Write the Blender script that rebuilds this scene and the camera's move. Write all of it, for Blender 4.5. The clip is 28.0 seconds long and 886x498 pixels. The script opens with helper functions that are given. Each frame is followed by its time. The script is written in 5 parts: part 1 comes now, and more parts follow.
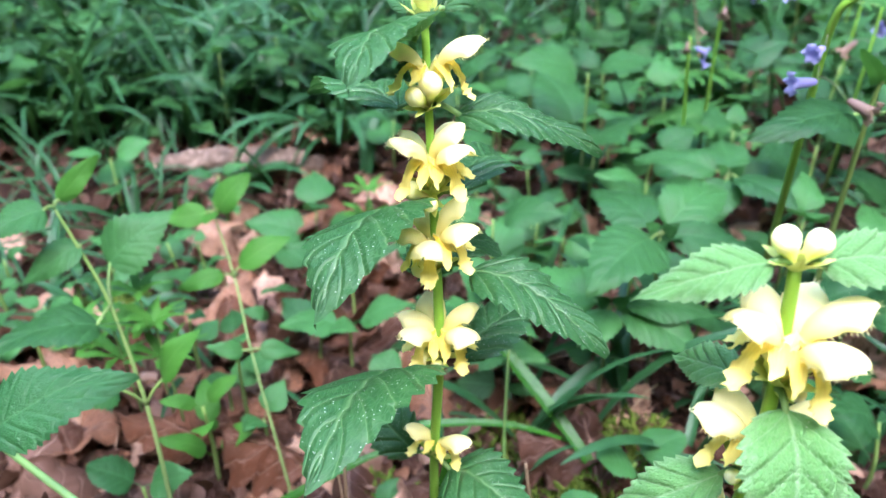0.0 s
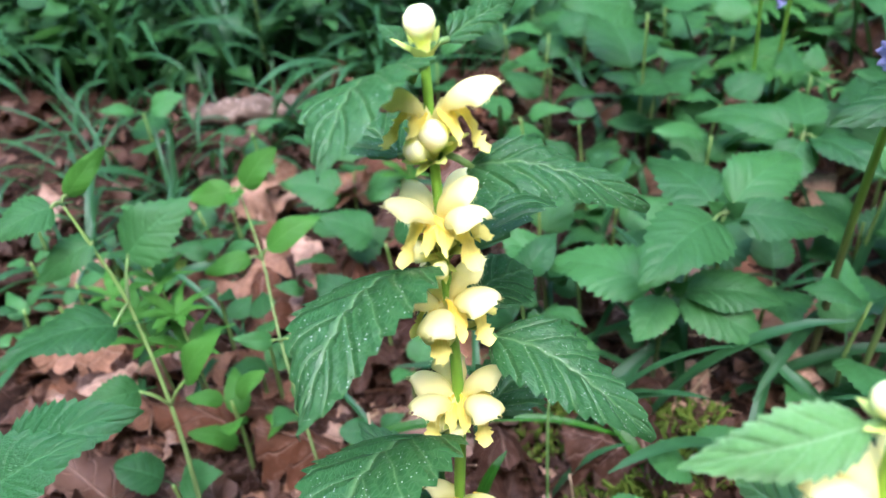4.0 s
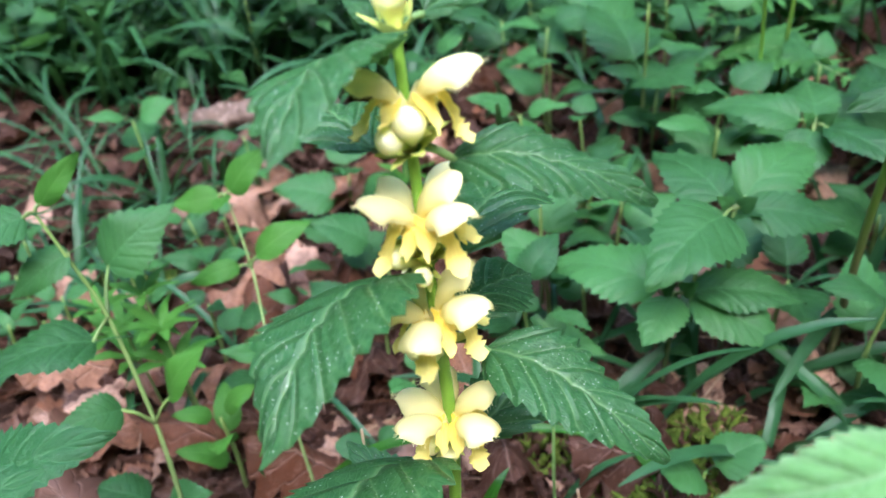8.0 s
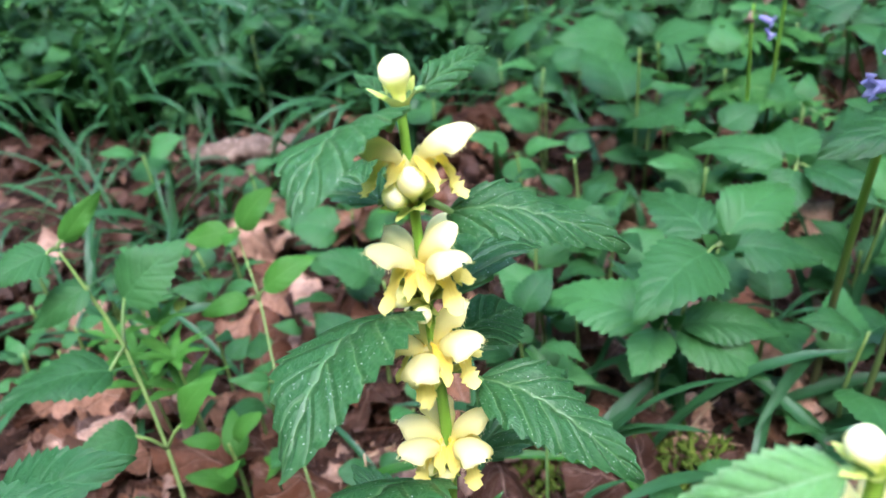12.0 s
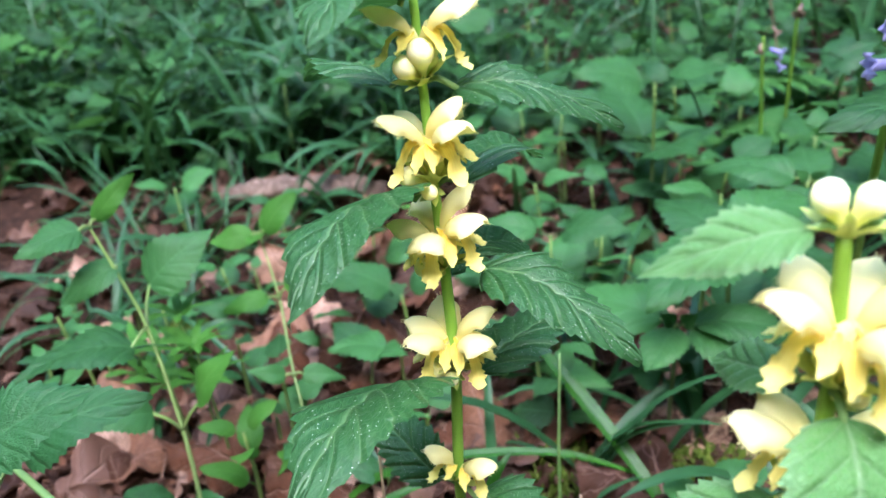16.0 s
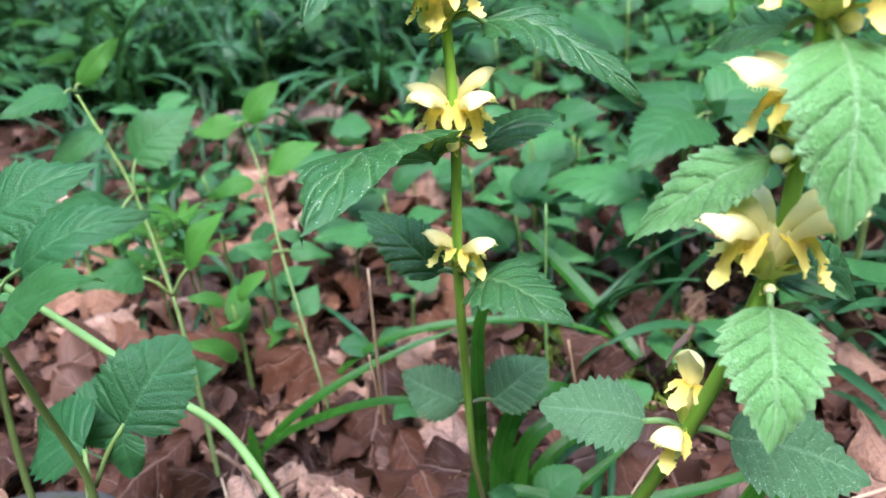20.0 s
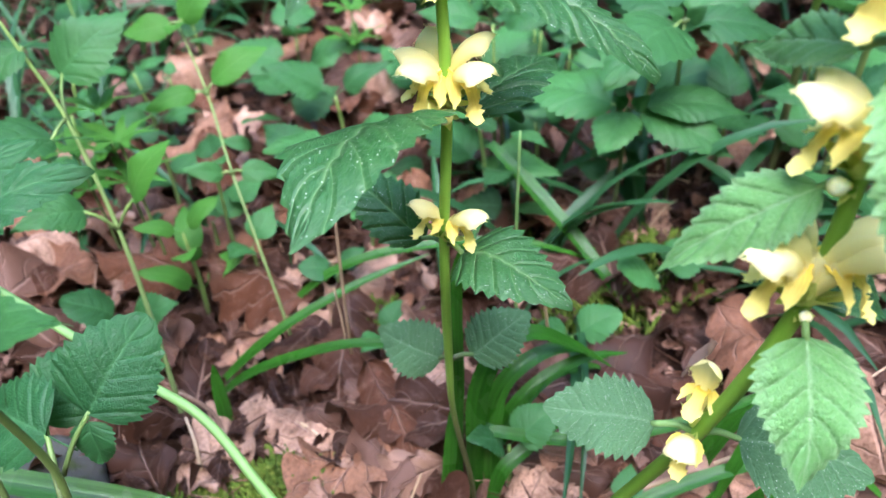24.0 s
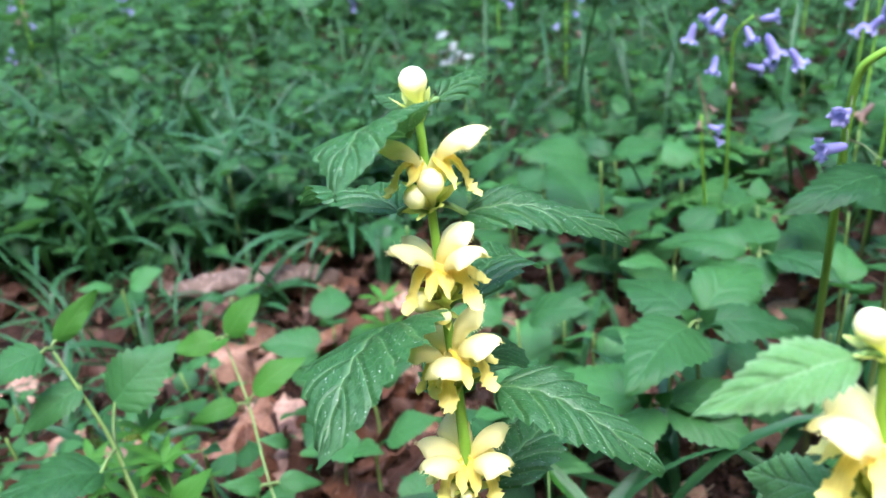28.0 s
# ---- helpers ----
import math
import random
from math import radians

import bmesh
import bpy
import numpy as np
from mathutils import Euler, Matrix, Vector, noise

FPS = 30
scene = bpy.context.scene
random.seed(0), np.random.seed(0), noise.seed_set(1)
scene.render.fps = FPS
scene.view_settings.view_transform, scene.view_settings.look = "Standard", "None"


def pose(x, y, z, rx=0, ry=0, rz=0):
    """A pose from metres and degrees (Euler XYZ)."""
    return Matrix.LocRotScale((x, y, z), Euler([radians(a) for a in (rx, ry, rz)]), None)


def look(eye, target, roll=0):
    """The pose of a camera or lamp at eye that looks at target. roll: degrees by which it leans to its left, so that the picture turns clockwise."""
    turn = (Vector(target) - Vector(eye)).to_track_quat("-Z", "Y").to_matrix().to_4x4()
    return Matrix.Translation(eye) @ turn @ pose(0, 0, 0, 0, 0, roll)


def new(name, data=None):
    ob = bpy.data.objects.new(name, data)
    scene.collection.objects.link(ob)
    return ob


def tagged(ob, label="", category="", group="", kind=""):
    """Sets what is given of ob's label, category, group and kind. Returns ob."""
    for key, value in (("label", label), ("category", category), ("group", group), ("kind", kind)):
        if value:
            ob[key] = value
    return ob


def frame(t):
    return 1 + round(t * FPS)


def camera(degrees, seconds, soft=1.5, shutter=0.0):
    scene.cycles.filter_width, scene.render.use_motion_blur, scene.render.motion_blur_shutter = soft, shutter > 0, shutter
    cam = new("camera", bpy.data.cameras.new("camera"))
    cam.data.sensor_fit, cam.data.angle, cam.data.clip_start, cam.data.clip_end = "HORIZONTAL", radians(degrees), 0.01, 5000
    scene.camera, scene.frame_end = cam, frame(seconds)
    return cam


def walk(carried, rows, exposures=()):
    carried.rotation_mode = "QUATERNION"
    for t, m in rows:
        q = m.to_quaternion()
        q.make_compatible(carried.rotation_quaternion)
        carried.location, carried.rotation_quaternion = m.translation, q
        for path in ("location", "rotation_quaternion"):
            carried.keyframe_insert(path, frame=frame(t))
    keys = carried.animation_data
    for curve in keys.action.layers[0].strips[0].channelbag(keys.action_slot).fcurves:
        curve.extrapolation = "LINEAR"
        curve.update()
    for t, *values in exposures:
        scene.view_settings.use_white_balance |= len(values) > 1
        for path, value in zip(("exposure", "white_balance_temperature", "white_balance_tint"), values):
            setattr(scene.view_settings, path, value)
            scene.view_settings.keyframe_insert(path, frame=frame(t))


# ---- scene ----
cam = camera(57.55, 28.0)
PATH = [
    (0, (0.01328, 0.02270, 0.33319), (-0.03062, 0.88689, -0.16806), -0.71),
    (0.5, (0.01486, 0.04201, 0.32885), (-0.03472, 0.90963, -0.16589), -1.12),
    (1, (0.01236, 0.05601, 0.32974), (-0.04668, 0.91260, -0.18288), -0.84),
    (1.5, (0.01483, 0.06288, 0.33246), (-0.04704, 0.90397, -0.20490), -1.00),
    (2, (0.01650, 0.06461, 0.34137), (-0.07327, 0.90061, -0.19997), -2.80),
    (2.5, (0.01798, 0.06953, 0.34206), (-0.07857, 0.89492, -0.21420), -3.03),
    (3, (0.01982, 0.07030, 0.34212), (-0.08731, 0.87955, -0.23549), -3.60),
    (3.5, (0.02205, 0.06930, 0.34436), (-0.09581, 0.87294, -0.23897), -4.19),
    (5.5, (0.01766, 0.08582, 0.33970), (-0.08555, 0.87745, -0.26252), -4.35),
    (6, (0.02086, 0.08788, 0.33555), (-0.08522, 0.88942, -0.25291), -4.84),
    (6.5, (0.02213, 0.08615, 0.33581), (-0.07777, 0.88448, -0.25807), -4.80),
    (7, (0.02332, 0.08459, 0.33536), (-0.08262, 0.88260, -0.25791), -5.02),
    (7.5, (0.02348, 0.08682, 0.33198), (-0.08725, 0.88326, -0.26252), -5.23),
    (8, (0.02343, 0.08696, 0.33292), (-0.09935, 0.88899, -0.25162), -5.73),
    (8.5, (0.02338, 0.08843, 0.33357), (-0.09718, 0.89715, -0.24213), -5.40),
    (9, (0.02355, 0.08895, 0.33850), (-0.10111, 0.90847, -0.22083), -5.35),
    (9.5, (0.02176, 0.09161, 0.34204), (-0.10073, 0.91776, -0.20793), -4.99),
    (10, (0.02158, 0.09096, 0.34765), (-0.10195, 0.92270, -0.19360), -5.12),
    (10.5, (0.02304, 0.08801, 0.34614), (-0.10010, 0.91427, -0.20353), -5.13),
    (11, (0.02433, 0.08206, 0.34511), (-0.09833, 0.90362, -0.21166), -4.95),
    (11.5, (0.02492, 0.07783, 0.34824), (-0.09664, 0.90374, -0.20230), -5.59),
    (12, (0.02635, 0.07257, 0.34651), (-0.09619, 0.89516, -0.20875), -5.45),
    (12.5, (0.02606, 0.06983, 0.34241), (-0.09566, 0.89783, -0.20496), -5.48),
    (14.5, (0.03039, 0.05503, 0.32541), (-0.11339, 0.91063, -0.17185), -6.53),
    (15, (0.02966, 0.05093, 0.32142), (-0.11666, 0.91630, -0.15787), -5.64),
    (15.5, (0.03068, 0.04702, 0.31592), (-0.11975, 0.91439, -0.15847), -5.96),
    (16, (0.03142, 0.04052, 0.31177), (-0.12033, 0.91679, -0.14553), -5.14),
    (16.5, (0.03212, 0.03534, 0.30386), (-0.12428, 0.90647, -0.16161), -5.12),
    (17, (0.03260, 0.03391, 0.29541), (-0.13064, 0.90861, -0.16094), -4.93),
    (17.5, (0.03167, 0.02892, 0.29171), (-0.13132, 0.90361, -0.16474), -4.59),
    (18, (0.03065, 0.02305, 0.28587), (-0.12481, 0.89786, -0.17298), -4.66),
    (18.5, (0.03115, 0.01939, 0.27933), (-0.11879, 0.89663, -0.17670), -5.17),
    (19, (0.03044, 0.01473, 0.27290), (-0.12018, 0.89615, -0.17477), -5.29),
    (19.5, (0.03027, 0.00787, 0.26701), (-0.11569, 0.88593, -0.18872), -5.34),
    (20, (0.02288, 0.00677, 0.26349), (-0.09047, 0.88197, -0.20680), -4.79),
    (20.5, (0.01009, 0.00888, 0.25958), (-0.03310, 0.86641, -0.25303), -3.49),
    (21, (0.00400, 0.01943, 0.24785), (-0.02399, 0.84228, -0.31972), -3.22),
    (21.5, (-0.00245, 0.02034, 0.23397), (-0.01952, 0.83360, -0.34769), -1.46),
    (23.5, (0.00163, 0.03917, 0.26969), (-0.02172, 0.79433, -0.38543), -2.22),
    (24, (0.00756, 0.03863, 0.28258), (-0.02852, 0.81743, -0.34366), -2.97),
    (24.5, (0.01338, 0.04089, 0.29149), (-0.03949, 0.85400, -0.28821), -3.95),
    (25, (0.01383, 0.03608, 0.30058), (-0.05439, 0.89150, -0.21284), -4.88),
    (25.5, (0.01460, 0.03963, 0.30144), (-0.05358, 0.91600, -0.17536), -5.05),
    (26, (0.01559, 0.04176, 0.30417), (-0.05232, 0.93443, -0.14139), -5.44),
    (26.5, (0.01441, 0.04087, 0.30683), (-0.05647, 0.93907, -0.12701), -5.62),
    (27, (0.01330, 0.04189, 0.31251), (-0.05892, 0.94904, -0.10204), -6.26),
    (27.5, (0.01389, 0.04346, 0.31828), (-0.05618, 0.95632, -0.08393), -6.30),
    (28, (0.01469, 0.04459, 0.32422), (-0.05426, 0.96411, -0.06274), -6.29),
]
walk(cam, [(t, look(eye, target, roll)) for t, eye, target, roll in PATH],
     [(t, stops + 0.06, 6080, 20) for t, stops in ((0, 3.8), (1.5, 3.55), (6, 3.5), (17, 3.5), (19.5, 3.55), (20.5, 3.8), (21.5, 3.65), (24, 3.75), (25, 3.75), (26.5, 3.6), (28, 3.6))])

# ---- light ----
cam.data.dof.use_dof = True
cam.data.dof.focus_distance = 0.20
cam.data.dof.aperture_fstop = 20.0

world = bpy.data.worlds.new("world")
scene.world = world
world.use_nodes = True
sky = world.node_tree.nodes.new("ShaderNodeTexSky")
sky.sky_type, sky.sun_disc = "NISHITA", False
sky.sun_elevation, sky.sun_rotation = radians(52), radians(170)
sky.air_density, sky.dust_density, sky.ozone_density = 1.0, 1.2, 1.5
sky_light = world.node_tree.nodes["Background"]
world.node_tree.links.new(sky.outputs[0], sky_light.inputs[0])
sky_light.inputs[1].default_value = 0.19
sun_data = bpy.data.lights.new("sun", "SUN")
sun_data.energy, sun_data.angle, sun_data.color = 1.5, radians(60), (1.0, 0.98, 0.94)
sun = new("sun", sun_data)
sun.matrix_world = look((0.4, -1.9, 2.9), (0, 0.3, 0))


# ---- small tools ----
def V(*p):
    return Vector(p)


def add(nt, kind, ins=()):
    n = nt.nodes.new(kind)
    for k, v in dict(ins).items():
        if isinstance(v, bpy.types.NodeSocket):
            nt.links.new(v, n.inputs[k])
        elif n.inputs[k].type == "RGBA" and len(v) == 3:
            n.inputs[k].default_value = (*v, 1)
        else:
            n.inputs[k].default_value = v
    return n


def calc(nt, op, a, b=0.0):
    n = nt.nodes.new("ShaderNodeMath")
    n.operation = op
    for k, v in enumerate((a, b)):
        if isinstance(v, bpy.types.NodeSocket):
            nt.links.new(v, n.inputs[k])
        else:
            n.inputs[k].default_value = v
    return n.outputs[0]


def ramp(nt, x, a, b, c=0.0, d=1.0):
    return add(nt, "ShaderNodeMapRange", {0: x, 1: a, 2: b, 3: c, 4: d}).outputs[0]


def blend(nt, f, a, b, how="MIX"):
    n = nt.nodes.new("ShaderNodeMix")
    n.data_type, n.blend_type = "RGBA", how
    for k, v in ((0, f), (6, a), (7, b)):
        if isinstance(v, bpy.types.NodeSocket):
            nt.links.new(v, n.inputs[k])
        elif k:
            n.inputs[k].default_value = (*v, 1)
        else:
            n.inputs[k].default_value = v
    return n.outputs[2]


def start(name):
    m = bpy.data.materials.new(name)
    m.use_nodes = True
    nt = m.node_tree
    nt.nodes.clear()
    return m, nt, nt.nodes.new("ShaderNodeOutputMaterial")


def grain(nt, vec, scale, detail=4.0, rough=0.6):
    return add(nt, "ShaderNodeTexNoise", {"Vector": vec, "Scale": scale, "Detail": detail, "Roughness": rough}).outputs[0]


def finish(nt, out, colour, rough, normal=None, thin=0.0, thin_colour=None, spec=0.5, deep_light=0.0):
    ins = {"Base Color": colour, "Roughness": rough, "Specular IOR Level": spec}
    if normal is not None:
        ins["Normal"] = normal
    if deep_light:
        ins.update({"Subsurface Weight": deep_light, "Subsurface Radius": (1.0, 0.9, 0.5), "Subsurface Scale": 0.003})
    shader = add(nt, "ShaderNodeBsdfPrincipled", ins).outputs[0]
    if thin:
        lighted = add(nt, "ShaderNodeBsdfTranslucent", {0: thin_colour if thin_colour is not None else colour}).outputs[0]
        shader = add(nt, "ShaderNodeMixShader", {0: thin, 1: shader, 2: lighted}).outputs[0]
    nt.links.new(shader, out.inputs[0])


def leaf_material(name, dark, light, vein, veins=7.0, slant=1.6, dots=0.0, gloss=0.13, wrinkle=0.2, lines=0.0, rough=0.45, thin=0.3, island=False, relief=0.35, spread=0.5, edge=0.0, veiny=0.55):
    """Green leaf: midrib and side veins along the blade, fine net, blotches, pollen specks."""
    dark, light, vein = (tuple(q * k for q, k in zip(c, (0.455, 0.495, 0.485))) for c in (dark, light, vein))
    m, nt, out = start(name)
    tex = add(nt, "ShaderNodeTexCoord")
    uv = add(nt, "ShaderNodeSeparateXYZ", {0: tex.outputs["UV"]})
    u, side = uv.outputs[0], calc(nt, "MULTIPLY", calc(nt, "ABSOLUTE", calc(nt, "SUBTRACT", uv.outputs[1], 0.5)), 2.0)
    wob = calc(nt, "MULTIPLY", grain(nt, tex.outputs["UV"], 5.0), 0.25)
    phase = calc(nt, "ADD", calc(nt, "SUBTRACT", calc(nt, "MULTIPLY", u, veins), calc(nt, "MULTIPLY", side, slant)), wob)
    line = calc(nt, "PINGPONG", phase, 0.5)
    lateral = ramp(nt, line, 0.012, 0.06, 0.75, 0.0)
    rib = ramp(nt, side, 0.02, 0.075, 1.0, 0.0)
    veined = calc(nt, "MAXIMUM", lateral, rib)
    sunk = calc(nt, "MAXIMUM", ramp(nt, line, 0.0, 0.2, 0.8, 0.0), ramp(nt, side, 0.0, 0.14, 1.0, 0.0))
    net = add(nt, "ShaderNodeTexVoronoi", {"Vector": add(nt, "ShaderNodeVectorMath", {0: tex.outputs["UV"], 1: (1.0, 0.7, 1.0)}).outputs[0], "Scale": 26.0})
    net.feature = "DISTANCE_TO_EDGE"
    nets = ramp(nt, net.outputs[0], 0.0, 0.16, 1.0, 0.0)
    pick = add(nt, "ShaderNodeNewGeometry").outputs["Random Per Island"] if island else add(nt, "ShaderNodeObjectInfo").outputs["Random"]
    tone = calc(nt, "ADD", calc(nt, "MULTIPLY", grain(nt, tex.outputs["Object"], 3.0), 1.0 - spread), calc(nt, "MULTIPLY", pick, spread))
    base = blend(nt, tone, dark, light)
    base = blend(nt, calc(nt, "MULTIPLY", ramp(nt, grain(nt, tex.outputs["Object"], 28.0, 3.0), 0.5, 0.72), 0.35), base, light)
    base = blend(nt, calc(nt, "MULTIPLY", nets, 0.2), base, vein)
    base = blend(nt, calc(nt, "MULTIPLY", veined, veiny), base, vein)
    if edge:
        base = blend(nt, calc(nt, "MULTIPLY", ramp(nt, side, 0.7, 1.0), edge), base, vein)
    if dots:
        speck = add(nt, "ShaderNodeTexVoronoi", {"Vector": tex.outputs["Object"], "Scale": 60.0, "Randomness": 1.0})
        near = ramp(nt, speck.outputs["Distance"], 0.10, 0.19, 1.0, 0.0)
        some = ramp(nt, add(nt, "ShaderNodeSeparateColor", {0: speck.outputs["Color"]}).outputs[0], 1.0 - dots, 1.0 - dots + 0.04)
        base = blend(nt, calc(nt, "MULTIPLY", near, calc(nt, "MULTIPLY", some, 0.8)), base, (0.75, 0.8, 0.7))
    high = calc(nt, "SUBTRACT", calc(nt, "MULTIPLY", grain(nt, tex.outputs["Object"], 14.0, 2.0), 0.6), calc(nt, "ADD", calc(nt, "MULTIPLY", sunk, 1.25), calc(nt, "MULTIPLY", nets, wrinkle)))
    if lines:
        ribs = add(nt, "ShaderNodeTexNoise", {"Vector": add(nt, "ShaderNodeCombineXYZ", {0: calc(nt, "MULTIPLY", u, 1.5), 1: calc(nt, "MULTIPLY", uv.outputs[1], 26.0)}).outputs[0], "Scale": 1.0, "Detail": 2.0}).outputs[0]
        base = blend(nt, ramp(nt, ribs, 0.38, 0.62, 0.0, lines), base, tuple(q * 0.35 for q in dark))
        high = calc(nt, "ADD", high, calc(nt, "MULTIPLY", ribs, 0.8))
    bump = add(nt, "ShaderNodeBump", {"Strength": relief, "Distance": 0.0022, "Height": high}).outputs[0]
    lit = blend(nt, 0.5, base, (0.09, 0.27, 0.04))
    finish(nt, out, base, ramp(nt, grain(nt, tex.outputs["Object"], 12.0), 0.3, 0.7, rough - 0.08, rough + 0.12), bump, thin, lit, gloss)
    return m


def petal_material(name, pale, deep, streak, amount, thin=0.42, deep_light=0.0):
    """Yellow petal, deeper towards the throat, with orange guide lines along it."""
    m, nt, out = start(name)
    tex = add(nt, "ShaderNodeTexCoord")
    uv = add(nt, "ShaderNodeSeparateXYZ", {0: tex.outputs["UV"]})
    soft = grain(nt, tex.outputs["Object"], 260.0, 3.0)
    base = blend(nt, ramp(nt, calc(nt, "ADD", uv.outputs[0], calc(nt, "MULTIPLY", soft, 0.5)), 0.2, 1.15), deep, pale)
    line = calc(nt, "PINGPONG", calc(nt, "MULTIPLY", uv.outputs[1], 5.0), 0.5)
    fade = calc(nt, "MULTIPLY", ramp(nt, line, 0.08, 0.3, 1.0, 0.0), ramp(nt, uv.outputs[0], 0.1, 0.85, 1.0, 0.0))
    base = blend(nt, calc(nt, "MULTIPLY", fade, amount), base, streak)
    bump = add(nt, "ShaderNodeBump", {"Strength": 0.25, "Distance": 0.0004, "Height": calc(nt, "ADD", soft, line)}).outputs[0]
    finish(nt, out, base, 0.6, bump, thin, pale, 0.25, deep_light)
    return m


def stalk_material(name, low, high, rough=0.5, stripes=0.4, a=0.1, b=0.9):
    m, nt, out = start(name)
    tex = add(nt, "ShaderNodeTexCoord")
    uv = add(nt, "ShaderNodeSeparateXYZ", {0: tex.outputs["UV"]})
    stripe = add(nt, "ShaderNodeTexNoise", {"Vector": add(nt, "ShaderNodeCombineXYZ", {0: calc(nt, "MULTIPLY", uv.outputs[0], 2.0), 1: calc(nt, "MULTIPLY", uv.outputs[1], 14.0)}).outputs[0], "Scale": 3.0, "Detail": 3.0}).outputs[0]
    base = blend(nt, ramp(nt, calc(nt, "ADD", uv.outputs[0], calc(nt, "MULTIPLY", calc(nt, "SUBTRACT", stripe, 0.5), stripes)), a, b), low, high)
    bump = add(nt, "ShaderNodeBump", {"Strength": 0.3, "Distance": 0.0004, "Height": stripe}).outputs[0]
    finish(nt, out, base, rough, bump, 0.12, high, 0.35)
    return m


def litter_material(name, island=False, steps=()):
    """Dead oak leaf: pinkish tan to chocolate, paler veins, dark rot spots, damp sheen."""
    m, nt, out = start(name)
    tex = add(nt, "ShaderNodeTexCoord")
    uv = add(nt, "ShaderNodeSeparateXYZ", {0: tex.outputs["UV"]})
    side = calc(nt, "MULTIPLY", calc(nt, "ABSOLUTE", calc(nt, "SUBTRACT", uv.outputs[1], 0.5)), 2.0)
    line = calc(nt, "PINGPONG", calc(nt, "SUBTRACT", calc(nt, "MULTIPLY", uv.outputs[0], 5.0), calc(nt, "MULTIPLY", side, 1.4)), 0.5)
    veined = calc(nt, "MAXIMUM", ramp(nt, line, 0.01, 0.06, 0.7, 0.0), ramp(nt, side, 0.015, 0.05, 1.0, 0.0))
    pick = add(nt, "ShaderNodeNewGeometry").outputs["Random Per Island"] if island else add(nt, "ShaderNodeObjectInfo").outputs["Random"]
    tones = nt.nodes.new("ShaderNodeValToRGB")
    r = tones.color_ramp
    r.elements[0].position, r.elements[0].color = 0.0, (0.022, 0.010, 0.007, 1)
    r.elements[1].position, r.elements[1].color = 1.0, (0.39, 0.24, 0.165, 1)
    for at, c in steps:
        e = r.elements.new(at)
        e.color = c
    nt.links.new(pick, tones.inputs[0])
    base = tones.outputs[0]
    blot = grain(nt, tex.outputs["Object"], 3.5, 6.0, 0.65)
    base = blend(nt, ramp(nt, blot, 0.46, 0.66, 0.0, 0.7), base, (0.060, 0.027, 0.016))
    base = blend(nt, ramp(nt, grain(nt, tex.outputs["Object"], 40.0, 6.0, 0.75), 0.46, 0.66, 0.0, 0.75), base, (0.045, 0.020, 0.011))
    base = blend(nt, ramp(nt, grain(nt, tex.outputs["Object"], 17.0), 0.55, 0.75, 0.0, 0.3), base, (0.26, 0.17, 0.13))
    base = blend(nt, calc(nt, "MULTIPLY", veined, 0.42), base, (0.30, 0.19, 0.14))
    high = calc(nt, "SUBTRACT", grain(nt, tex.outputs["Object"], 22.0), veined)
    bump = add(nt, "ShaderNodeBump", {"Strength": 0.9, "Distance": 0.0014, "Height": high}).outputs[0]
    finish(nt, out, base, ramp(nt, blot, 0.3, 0.7, 0.42, 0.7), bump, 0.08, (0.3, 0.14, 0.07, 1), 0.10)
    return m


def rough_material(name, a, b, c, scale, rough=0.9, depth=0.002):
    m, nt, out = start(name)
    tex = add(nt, "ShaderNodeTexCoord")
    n1, n2 = grain(nt, tex.outputs["Object"], scale, 8.0), grain(nt, tex.outputs["Object"], scale * 6, 6.0)
    base = blend(nt, ramp(nt, n1, 0.35, 0.65), a, b)
    base = blend(nt, ramp(nt, n2, 0.52, 0.68), base, c)
    bump = add(nt, "ShaderNodeBump", {"Strength": 0.8, "Distance": depth, "Height": calc(nt, "ADD", n1, calc(nt, "MULTIPLY", n2, 0.5))}).outputs[0]
    finish(nt, out, base, rough, bump, spec=0.08)
    return m


M = {}
M["archangel"] = leaf_material("archangel leaf", (0.026, 0.130, 0.040), (0.056, 0.210, 0.058), (0.24, 0.44, 0.17), 6, 1.5, dots=0.45, gloss=0.24, wrinkle=0.10, rough=0.38, thin=0.28, relief=0.45, veiny=0.6)
M["archangel_pale"] = leaf_material("pale archangel leaf", (0.150, 0.430, 0.100), (0.270, 0.600, 0.200), (0.58, 0.84, 0.46), 6, 1.5, dots=0.05, gloss=0.25, wrinkle=0.5, rough=0.42, thin=0.28, edge=0.3, relief=0.5, veiny=0.5)
M["young"] = leaf_material("young leaf", (0.34, 0.50, 0.07), (0.46, 0.60, 0.12), (0.52, 0.66, 0.22), 7, 1.6, rough=0.5, thin=0.6, relief=0.2)
M["grey_leaf"] = leaf_material("hoary leaf", (0.070, 0.185, 0.075), (0.130, 0.270, 0.120), (0.24, 0.40, 0.22), 8, 1.4, dots=0.5, wrinkle=0.7, rough=0.55, thin=0.2, relief=0.42)
M["nettle"] = leaf_material("nettle leaf", (0.012, 0.066, 0.022), (0.092, 0.300, 0.076), (0.13, 0.34, 0.12), 5.5, 1.5, gloss=0.16, wrinkle=0.18, rough=0.40, thin=0.3, relief=0.24, spread=0.7, veiny=0.35)
M["avens"] = leaf_material("dark broad leaf", (0.020, 0.110, 0.034), (0.044, 0.185, 0.052), (0.11, 0.29, 0.11), 5.5, 1.5, gloss=0.2, wrinkle=0.3, rough=0.42, thin=0.25, relief=0.35)
